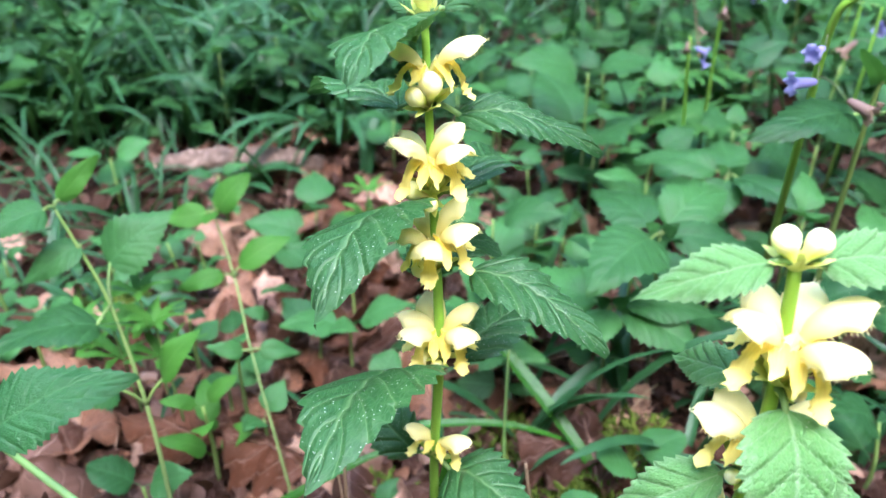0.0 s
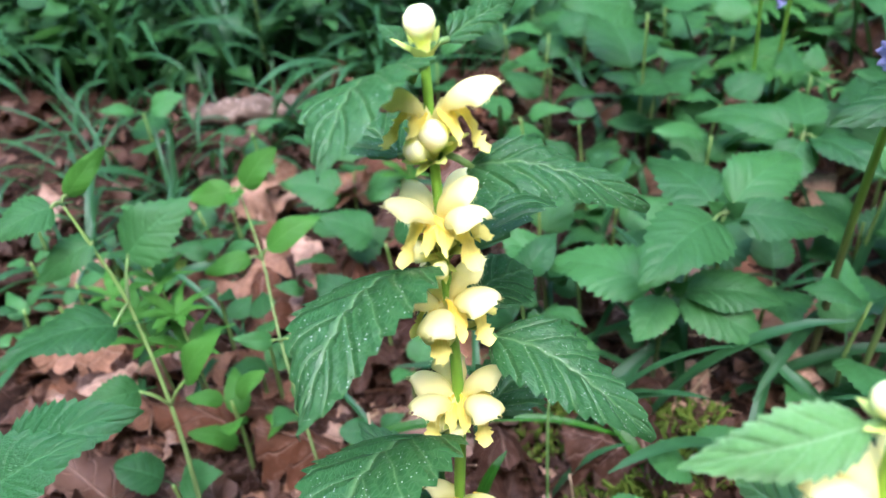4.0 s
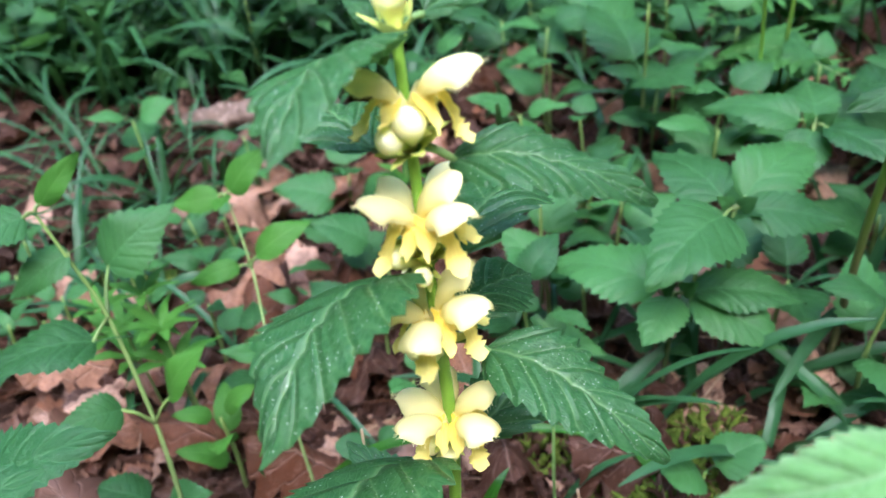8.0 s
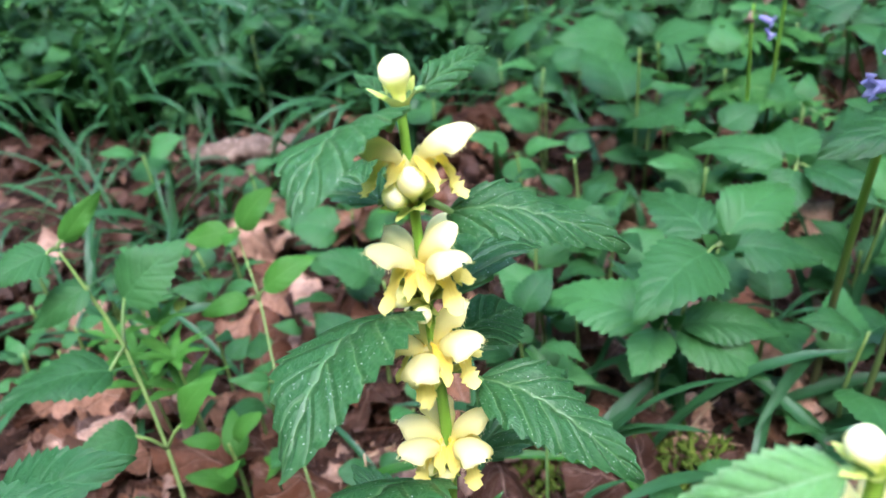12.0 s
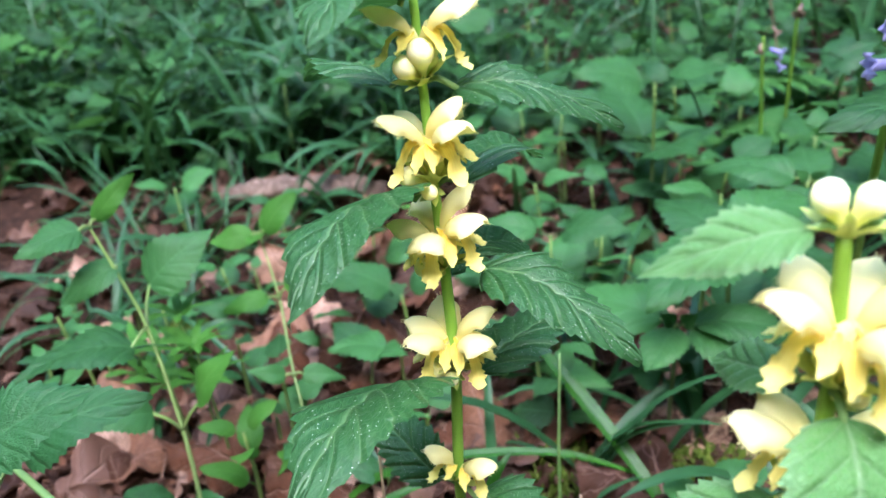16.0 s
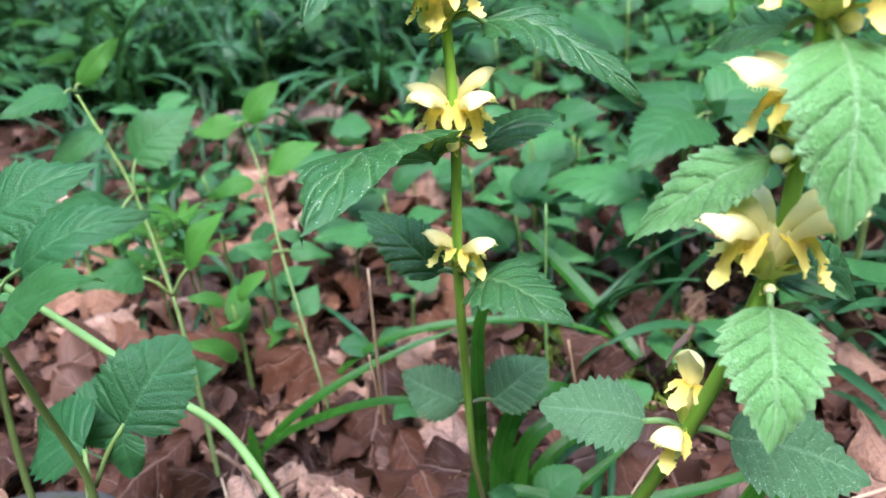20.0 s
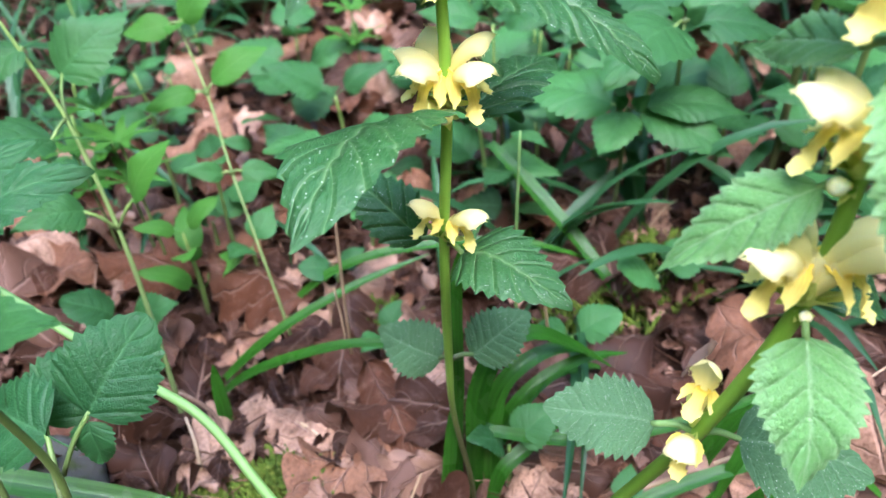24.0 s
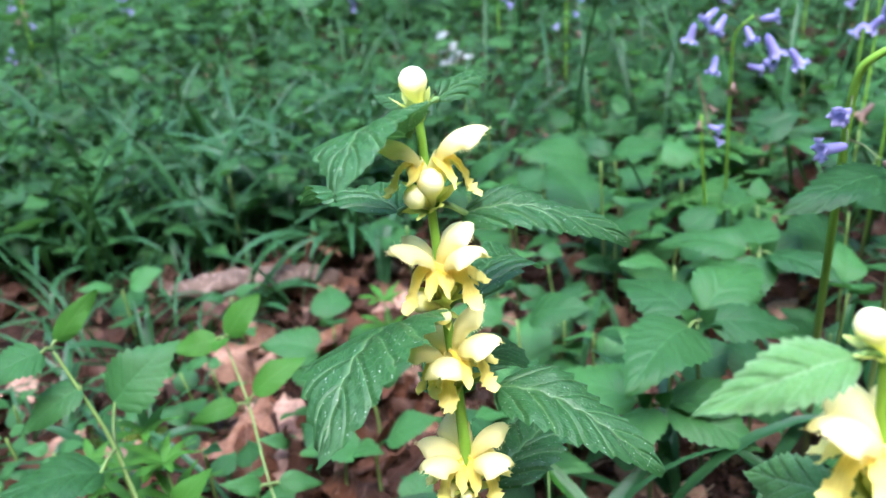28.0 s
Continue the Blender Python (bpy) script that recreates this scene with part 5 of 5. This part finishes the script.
rng = random.Random(31)
fern([V(0.12, 0.70, 0), V(0.150, 0.660, 0.080), V(0.185, 0.640, 0.100), V(0.225, 0.600, 0.092)], rng, 0.038)
fern([V(0.30, 0.82, 0), V(0.25, 0.78, 0.085), V(0.20, 0.74, 0.105), V(0.15, 0.71, 0.095)], rng, 0.042)
fern([V(0.42, 0.62, 0), V(0.37, 0.58, 0.15), V(0.31, 0.55, 0.20), V(0.24, 0.53, 0.215)], rng, 0.05)
fern([V(-0.75, 0.95, 0), V(-0.66, 0.92, 0.12), V(-0.58, 0.90, 0.14), V(-0.5, 0.88, 0.12)], rng, 0.05)

garlic = thing("white_wildflower", V(-0.02, 1.32, 0.0), "small cluster of white flowers far back", "wildflower")
stem_part(garlic, [V(-0.02, 1.32, 0), V(-0.025, 1.31, 0.07), V(-0.028, 1.30, 0.125)], [0.002, 0.0015, 0.001], "stem", sides=6, n=8)
PETAL = piece_mesh("petal", sheet_lobe([V(0, 0, 0), V(0, 0.5, 0.1), V(0, 1, 0.05)], [0.12, 0.38, 0.15], 5, 3), M["white"])
for k in range(13):
    c = V(-0.028 + rng.uniform(-0.026, 0.026), 1.30 + rng.uniform(-0.01, 0.01), 0.116 + rng.uniform(-0.030, 0.034)) - garlic.location
    for j in range(4):
        a = j * math.pi / 2 + k
        part("petal", PETAL, garlic, pointing(c, c + V(math.cos(a), math.sin(a) - 0.3, 0.4), (0, -0.5, 1), 0.0095))


def gnarled(name, points, radii, label, category, material, seed, sides=14, n=40, amount=0.35, group=""):
    """A log or twig with an uneven surface."""
    v, f, uv = tube(points, radii, sides, n)
    line = spline(points, n) if len(points) > 2 else [Vector(points[0]).lerp(Vector(points[-1]), k / (n - 1)) for k in range(n)]
    r = max(radii)
    for k in range(n):
        for j in range(sides + 1):
            i = k * (sides + 1) + j
            a = 2 * math.pi * (j % sides) / sides
            q = 1 + amount * noise.noise(V(math.cos(a) * 1.6, math.sin(a) * 1.6, k * 0.22 + seed)) + 0.4 * amount * noise.noise(V(math.cos(a) * 5, math.sin(a) * 5, k * 0.7 + seed))
            c = np.array(line[k])
            v[i] = c + (v[i] - c) * q
    foot = Vector(points[0])
    ob = new(name, mesh_of(name, (v - np.array(foot)).tolist(), f, uv, M[material]))
    ob.location = foot
    return tagged(ob, label, category, group)


gnarled("log", [(-0.302, 0.730, 0.010), (-0.262, 0.726, 0.018), (-0.215, 0.723, 0.021), (-0.170, 0.723, 0.021), (-0.138, 0.728, 0.014)], [0.009, 0.012, 0.013, 0.0125, 0.010], "weathered fallen branch lying in the litter", "log", "log", 3, 20, 70, 0.38)
gnarled("log", [(-0.28, 0.50, 0.004), (-0.235, 0.495, 0.010), (-0.19, 0.50, 0.006)], [0.006, 0.010, 0.006], "mossy bit of branch among dead leaves", "log", "moss", 5, 12, 24)
for k, (a, b, r) in enumerate((((-0.116, 0.262, 0.03), (-0.095, 0.246, 0.002), 0.0013), ((-0.04, 0.262, 0.008), (-0.02, 0.285, 0.006), 0.0016), ((0.085, 0.25, 0.006), (0.055, 0.29, 0.008), 0.0014), ((-0.20, 0.40, 0.012), (-0.15, 0.43, 0.006), 0.0013), ((-0.07, 0.36, 0.008), (-0.02, 0.39, 0.008), 0.0014), ((0.23, 0.76, 0.0), (0.21, 0.80, 0.16), 0.0014), ((0.38, 0.70, 0.0), (0.33, 0.68, 0.30), 0.0018), ((0.07, 0.388, 0.0), (0.082, 0.400, 0.085), 0.0010))):
    mid = tuple((Vector(a) + Vector(b)) / 2 + V(0.004, 0.003, 0.003))
    gnarled("twig", [a, mid, b], [r, r * 0.8, r * 0.5], "thin dark woody twig in the undergrowth", "twig", "twig", k, 7, 14, 0.3, "twigs")
for k, (line, r) in enumerate((
    ([(-0.0490, 0.2965, 0.003), (-0.047, 0.290, 0.05), (-0.0445, 0.286, 0.105)], 0.0009), ([(-0.052, 0.300, 0.003), (-0.051, 0.298, 0.03), (-0.052, 0.297, 0.055)], 0.0007),
    ([(0.0627, 0.2220, 0.0107), (0.0877, 0.2280, 0.0163), (0.1185, 0.2340, 0.0251), (0.1524, 0.2400, 0.0348)], 0.0010), ([(0.042, 0.300, 0.002), (0.040, 0.297, 0.03), (0.036, 0.292, 0.065)], 0.0009),
    ([(0.028, 0.315, 0.002), (0.027, 0.318, 0.06), (0.028, 0.322, 0.115)], 0.0008), ([(-0.105, 0.235, 0.004), (-0.108, 0.245, 0.015), (-0.115, 0.258, 0.018)], 0.0010),
    ([(-0.078, 0.262, 0.012), (-0.066, 0.258, 0.012), (-0.058, 0.253, 0.010)], 0.0012), ([(-0.02, 0.215, 0.012), (-0.014, 0.235, 0.013), (-0.012, 0.25, 0.012)], 0.0006), ([(-0.24, 0.62, 0.01), (-0.2, 0.60, 0.015), (-0.16, 0.61, 0.012)], 0.0010), ([(-0.12, 0.50, 0.012), (-0.10, 0.54, 0.014), (-0.075, 0.56, 0.012)], 0.0008))):
    foot = Vector(line[0])
    ob = new("dry_stalk", piece_mesh("dry_stalk", tube([Vector(p) - foot for p in line], [r, r * 0.85, r * 0.6], 6, 12), M["straw" if k != 4 else "stalk"]))
    ob.location = foot
    tagged(ob, "thin dry straw-coloured stalk" if k != 4 else "thin pale green stalk", "dry stalk", "dry stalks")

rng = random.Random(59)
for _ in range(34):
    x, y = rng.uniform(-0.16, 0.17), rng.uniform(0.19, 0.48)
    a, long = rng.uniform(0, 6.28), rng.uniform(0.012, 0.045)
    way = V(math.cos(a), math.sin(a), rng.uniform(-0.1, 0.25)) * long
    piece = tube([V(0, 0, 0), way * 0.5 + V(0, 0, rng.uniform(0, 0.003)), way], [0.0005, 0.0004, 0.0003], 5, 6)
    ob = new("dry_stalk", piece_mesh("dry_stalk", piece, M[rng.choice(("straw", "straw", "twig"))]))
    ob.location = (x, y, lie(x, y) + 0.010)
    tagged(ob, "short bit of dry stalk lying on dead leaves", "dry stalk", "dry stalks")

crumbs = Heap()
for _ in range(2600):
    y = 0.17 + 0.5 * rng.random() ** 1.7
    x = rng.uniform(-0.7, 0.6) * (y + 0.05)
    a, long = rng.uniform(0, 6.28), rng.uniform(0.004, 0.022) * (1 + y)
    way = V(math.cos(a), math.sin(a), rng.uniform(-0.3, 0.5)) * long
    r = rng.uniform(0.0002, 0.0006)
    crumbs.put(tube([V(0, 0, 0), way * 0.5 + V(rng.uniform(-1, 1), rng.uniform(-1, 1), 0.5) * long * 0.08, way], [r, r * 0.9, r * 0.5], 4, 4), Matrix.Translation((x, y, lie(x, y) + rng.uniform(0.002, 0.011))))
tagged(new("leaf_debris", crumbs.mesh("leaf_debris", M["debris"])), "fine broken twigs and stalks strewn over dead leaves", "plant debris", kind="stuff")

bm = bmesh.new()
bmesh.ops.create_icosphere(bm, subdivisions=4, radius=1.0)
for v in bm.verts:
    v.co *= 1 + 0.18 * noise.noise(v.co * 1.4) + 0.05 * noise.noise(v.co * 5)
    v.co = V(v.co.x * 0.045, v.co.y * 0.030, v.co.z * 0.018)
data = bpy.data.meshes.new("stone")
bm.to_mesh(data)
bm.free()
data.shade_smooth()
data.materials.append(M["stone"])
stone = new("stone", data)
stone.location = (-0.180, 0.222, 0.008)
tagged(stone, "grey mossy stone half sunk in the ground", "stone")

# ---- moss ----
heap = Heap()
rng = random.Random(41)
sprig = tube([(0, 0, 0), (0.1, 0, 0.6), (0.25, 0.05, 1.0)], [0.16, 0.14, 0.03], 4, 4)
for cx, cy, rx, ry, count in ((-0.072, 0.232, 0.022, 0.020, 700), (-0.105, 0.208, 0.050, 0.024, 2200), (-0.04, 0.325, 0.02, 0.02, 200), (0.02, 0.37, 0.03, 0.03, 300), (0.07, 0.33, 0.03, 0.025, 300), (0.10, 0.36, 0.04, 0.03, 300), (-0.2, 0.49, 0.05, 0.02, 250)):
    for _ in range(count):
        a, r = rng.uniform(0, 6.28), math.sqrt(rng.random())
        x, y = cx + rx * r * math.cos(a), cy + ry * r * math.sin(a)
        s = rng.uniform(0.005, 0.012)
        heap.put(sprig, Matrix.Translation((x, y, lie(x, y) + 0.001 + 0.009 * (1 - r))) @ pose(0, 0, 0, rng.uniform(-40, 40), rng.uniform(-40, 40), rng.uniform(0, 360)) @ Matrix.Diagonal((s, s, s, 1)))
tagged(new("moss", heap.mesh("moss", M["moss"])), "cushions of yellow-green moss on the ground", "moss", kind="stuff")

# ---- undergrowth too dense to count ----
LOW = [leaf(r, 7, 0.22, b, 0.2, 0.0, 0.52, 1.0, 2, 3, 0.0, 6, 1.5, 60 + k) for k, (r, b) in enumerate(((0.62, 0.08), (0.55, 0.12), (0.7, 0.05), (0.45, 0.1)))]
stick = tube([(0, 0, 0), (0, 0, 1)], [0.02, 0.012], 4, 2)


def sprout(heap, x, y, h, size, pairs, rng):
    z0 = lie(x, y)
    lean = V(rng.uniform(-0.15, 0.15), rng.uniform(-0.15, 0.15), 1)
    heap.put((stick[0] * np.array([0.06, 0.06, 1]) * h, stick[1], stick[2] * 0 + np.array([0.1, 0.3])), Matrix.Translation((x, y, z0)) @ lean.to_track_quat("Z", "Y").to_matrix().to_4x4())
    yaw = rng.uniform(0, 6.28)
    for k in range(pairs):
        at = V(x, y, z0) + lean * h * (1 - k * 0.3)
        for q in (0, math.pi):
            a = yaw + q + k * 1.57 + rng.uniform(-0.3, 0.3)
            way = V(math.cos(a), math.sin(a), rng.uniform(-0.25, 0.45))
            heap.put(rng.choice(LOW), pointing(at + way * size * 0.15, at + way, (0, -0.2, 1), size * rng.uniform(0.75, 1.15), rng.uniform(-25, 25)))


rng = random.Random(43)
heap, far_heap, blades = Heap(), Heap(), Heap()
for _ in range(3600):
    y = 0.36 + 2.6 * rng.random() ** 1.1
    x = rng.uniform(-0.72, 0.72) * (y + 0.15)
    if x < -0.03 - 0.10 * (y < 0.5) and y < 0.80:
        if rng.random() < (0.97 if x > -0.34 else 0.90):
            continue
    if y < 0.8 and rng.random() < 0.95:
        continue
    if noise.noise(V(x * 3, y * 3, 6)) < -0.12 and rng.random() < 0.75:
        continue
    k = 1 + 0.4 * min(1, max(0, y - 0.8))
    sprout(heap, x, y, rng.uniform(0.02, 0.10) * k, rng.uniform(0.018, 0.046) * (0.75 if x < 0 else 1), rng.choice((1, 2, 2, 3)), rng)
for _ in range(150):
    y = 0.95 + 1.5 * rng.random()
    sprout(heap, rng.uniform(-0.70, 0.62) * y, y, rng.uniform(0.13, 0.24), rng.uniform(0.025, 0.050), 3, rng)
for _ in range(380):
    y = 0.80 + 0.9 * rng.random()
    x = rng.uniform(-0.75, -0.08) * (y + 0.1)
    sprout(heap, x, y, rng.uniform(0.03, 0.14), rng.uniform(0.020, 0.048), rng.choice((2, 2, 3)), rng)
tagged(new("undergrowth", heap.mesh("undergrowth", M["undergrowth"])), "dense low green undergrowth of small toothed leaves", "undergrowth", kind="stuff")
for _ in range(4200):
    y = 2.2 + 7 * rng.random() ** 1.3
    x = rng.uniform(-0.75, 0.75) * (y + 0.2)
    sprout(far_heap, x, y, rng.uniform(0.05, 0.16), rng.uniform(0.05, 0.10), rng.choice((1, 2, 2)), rng)
for _ in range(3000):
    a, r = rng.uniform(0, 6.28), 0.45 + 8 * rng.random() ** 1.6
    x, y = r * math.cos(a), 0.05 + r * math.sin(a)
    if y > 0.1 and abs(x) < 0.74 * (y + 0.15):
        continue
    k = 0.5 + 0.5 * min(1, r / 2)
    sprout(far_heap, x, y, rng.uniform(0.04, 0.13) * k, rng.uniform(0.04, 0.10) * k, rng.choice((1, 2, 2)), rng)
tagged(new("undergrowth", far_heap.mesh("undergrowth", M["undergrowth"])), "far green undergrowth fading into the wood", "undergrowth", kind="stuff")
for _ in range(1100):
    y = 0.78 + 2.2 * rng.random() ** 1.3
    x = rng.uniform(-0.75, 0.5) * (y + 0.1) if rng.random() < 0.7 else rng.uniform(-0.75, -0.05) * (y + 0.1)
    piece = blade(rng.uniform(0.10, 0.24), rng.uniform(0.003, 0.0070), radians(rng.uniform(35, 85)), rng.uniform(0.7, 2.0), rng, 7)
    blades.put(piece, Matrix.Translation((x, y, lie(x, y) - 0.003)) @ pose(0, 0, 0, 0, 0, rng.uniform(0, 360)))
for _ in range(420):
    y = 0.79 + 0.45 * rng.random()
    x = rng.uniform(-0.72, -0.02) * y
    blades.put(blade(rng.uniform(0.10, 0.22), rng.uniform(0.0035, 0.008), radians(rng.uniform(45, 85)), rng.uniform(1.0, 2.2), rng, 8), Matrix.Translation((x, y, lie(x, y) - 0.003)) @ pose(0, 0, 0, 0, 0, rng.uniform(0, 360)))
for _ in range(260):
    y = 0.85 + 1.6 * rng.random()
    x = rng.uniform(-0.75, 0.55) * y
    blades.put(blade(rng.uniform(0.18, 0.34), rng.uniform(0.003, 0.006), radians(rng.uniform(66, 88)), rng.uniform(0.3, 1.1), rng, 7), Matrix.Translation((x, y, lie(x, y) - 0.003)) @ pose(0, 0, 0, 0, 0, rng.uniform(0, 360)))
for _ in range(120):
    y = 0.30 + 0.5 * rng.random()
    x = rng.uniform(-0.05, 0.4)
    blades.put(blade(rng.uniform(0.06, 0.14), rng.uniform(0.003, 0.007), radians(rng.uniform(25, 75)), rng.uniform(0.7, 1.8), rng, 7), Matrix.Translation((x, y, lie(x, y) - 0.003)) @ pose(0, 0, 0, 0, 0, rng.uniform(0, 360)))
for _ in range(130):
    y = 0.42 + 0.36 * rng.random()
    x = rng.uniform(-0.62, -0.28) * (y + 0.05)
    blades.put(blade(rng.uniform(0.05, 0.13), rng.uniform(0.002, 0.005), radians(rng.uniform(20, 75)), rng.uniform(0.7, 2.0), rng, 7), Matrix.Translation((x, y, lie(x, y) - 0.003)) @ pose(0, 0, 0, 0, 0, rng.uniform(0, 360)))
tagged(new("grass", blades.mesh("grass", M["strap_shaded"])), "tangle of strap leaves and grass, green darkened for shade", "grass", kind="stuff")

haze = Heap()
v, f, uv = bell_piece()
small = (v[: 25 * 7 : 1], f, uv)
for _ in range(110):
    y = 1.8 + 5 * rng.random()
    x = rng.uniform(-0.65, 0.7) * y
    h = rng.uniform(0.12, 0.26)
    haze.put((stick[0] * np.array([0.05, 0.05, 1]) * h, stick[1], stick[2]), Matrix.Translation((x, y, lie(x, y))))
    for k in range(3):
        haze.put(small, Matrix.Translation((x + rng.uniform(-0.012, 0.012), y, lie(x, y) + h - 0.014 * k)) @ pose(0, 0, 0, rng.uniform(-40, 40), rng.uniform(-40, 40), 0) @ Matrix.Diagonal((1.2, 1.2, 1.2, 1)))
tagged(new("bluebell_drift", haze.mesh("bluebell_drift", M["bluebell"])), "scattered bluebells far back in the wood", "wildflowers", kind="stuff")

# ---- leaf litter ----
litter = thing("leaf_litter", V(0, 0.3, 0), "layer of dead pinkish-brown oak leaves on the ground", "leaf litter", kind="structure")
OAK = [oak_leaf(rng.choice((4, 5, 5, 6)), c, 70 + k) for k, c in enumerate((0.10, 0.2, 0.4, 0.7, 0.22, 0.9, 0.12, 0.45))]
OAK_MESH = [piece_mesh("dead_leaf", p, M["litter"]) for p in OAK]
rng = random.Random(47)


def mossy(x, y):
    """Where moss cushions keep the ground free of leaves."""
    return ((x + 0.105) / 0.048) ** 2 + ((y - 0.208) / 0.022) ** 2 < 1 or ((x + 0.072) / 0.018) ** 2 + ((y - 0.232) / 0.016) ** 2 < 1


def bare(x, y):
    """The dark bank of soil in front of the log, with few leaves on it."""
    return x < -0.21 and 0.50 < y < 0.84


spots = [(-0.044, 0.240, 0.070, 150, 0, 6), (-0.020, 0.206, 0.088, 190, 4, 8), (-0.058, 0.252, 0.050, 60, 6, 5), (0.022, 0.212, 0.056, -60, 1, 6), (0.134, 0.212, 0.066, 60, 6, 5), (-0.100, 0.250, 0.055, -30, 0, 6), (-0.104, 0.338, 0.060, 95, 2, 30),
         (-0.118, 0.440, 0.062, 100, 3, 50), (-0.145, 0.44, 0.055, 10, 2, 12), (-0.173, 0.466, 0.060, 80, 6, 10), (-0.111, 0.490, 0.055, 20, 4, 14), (-0.133, 0.394, 0.060, 75, 1, 12), (-0.122, 0.374, 0.055, 110, 4, 8), (-0.072, 0.309, 0.055, 160, 1, 25), (0.005, 0.262, 0.060, 120, 4, 10),
         (0.09, 0.255, 0.060, 20, 0, 6), (0.06, 0.250, 0.055, -20, 1, 8), (0.060, 0.232, 0.055, 70, 6, 6), (-0.018, 0.286, 0.050, 30, 0, 14), (0.052, 0.342, 0.050, 90, 2, 20), (-0.030, 0.252, 0.05, -20, 6, 4), (0.10, 0.225, 0.055, 140, 4, 8)]
for x, y, s, yaw, k, tip in spots:
    part("dead_leaf", OAK_MESH[k], litter, Matrix.Translation((x, y - 0.3, lie(x, y) + 0.0075)) @ pose(0, 0, 0, tip, rng.uniform(-6, 6), yaw) @ Matrix.Diagonal((s, s, s, 1)))
for _ in range(285):
    y = 0.15 + 0.66 * rng.random()
    x = rng.uniform(-0.36, 0.0) if rng.random() < 0.68 else rng.uniform(-0.05, 0.30)
    s = rng.uniform(0.030, 0.062)
    if mossy(x, y) or bare(x, y):
        continue
    part("dead_leaf", rng.choice(OAK_MESH), litter, Matrix.Translation((x, y - 0.3, lie(x, y) + rng.uniform(0.001, 0.004 + 0.03 * (y - 0.15)))) @ pose(0, 0, 0, rng.uniform(-1, 1) * (8 + 60 * (y - 0.15)), rng.uniform(-1, 1) * (8 + 60 * (y - 0.15)), rng.uniform(0, 360)) @ Matrix.Diagonal((s, s * rng.uniform(0.9, 1.1), s, 1)))
heap = Heap()
for _ in range(2600):
    y = -0.1 + 2.6 * rng.random() ** 1.4
    x = rng.uniform(-0.8, 0.8) * (abs(y) + 0.2)
    s = rng.uniform(0.025, 0.06)
    if mossy(x, y) or bare(x, y) and rng.random() < 0.4:
        continue
    heap.put(rng.choice(OAK), Matrix.Translation((x, y, lie(x, y) + rng.uniform(-0.006, 0.003))) @ pose(0, 0, 0, rng.uniform(-22, 22), rng.uniform(-22, 22), rng.uniform(0, 360)) @ Matrix.Diagonal((s, s, s, 1)))
for _ in range(1500):
    y = 0.16 + 0.66 * rng.random()
    x = rng.uniform(-0.40, 0.05) if rng.random() < 0.7 else rng.uniform(-0.05, 0.32)
    s = rng.uniform(0.010, 0.030)
    if mossy(x, y) or bare(x, y) and rng.random() < 0.2:
        continue
    heap.put(rng.choice(OAK), Matrix.Translation((x, y, lie(x, y) + rng.uniform(-0.002, 0.010))) @ pose(0, 0, 0, rng.uniform(-45, 45), rng.uniform(-45, 45), rng.uniform(0, 360)) @ Matrix.Diagonal((s * rng.uniform(0.5, 1), s, s, 1)))
for _ in range(1500):
    a, r = rng.uniform(0, 6.28), 0.25 + 2.5 * rng.random() ** 1.3
    x, y = r * math.cos(a), 0.05 + r * math.sin(a)
    if y > 0.1 and abs(x) < 0.8 * (y + 0.2):
        continue
    s = rng.uniform(0.03, 0.07)
    heap.put(rng.choice(OAK), Matrix.Translation((x, y, lie(x, y) + rng.uniform(-0.004, 0.004))) @ pose(0, 0, 0, rng.uniform(-20, 20), rng.uniform(-20, 20), rng.uniform(0, 360)) @ Matrix.Diagonal((s, s, s, 1)))
for _ in range(900):
    y = 0.17 + 0.25 * rng.random()
    x = rng.uniform(-0.20, 0.18)
    s = rng.uniform(0.006, 0.018)
    if mossy(x, y):
        continue
    heap.put(rng.choice(OAK), Matrix.Translation((x, y, lie(x, y) + rng.uniform(0.004, 0.013))) @ pose(0, 0, 0, rng.uniform(-40, 40), rng.uniform(-40, 40), rng.uniform(0, 360)) @ Matrix.Diagonal((s * rng.uniform(0.4, 0.9), s, s, 1)))
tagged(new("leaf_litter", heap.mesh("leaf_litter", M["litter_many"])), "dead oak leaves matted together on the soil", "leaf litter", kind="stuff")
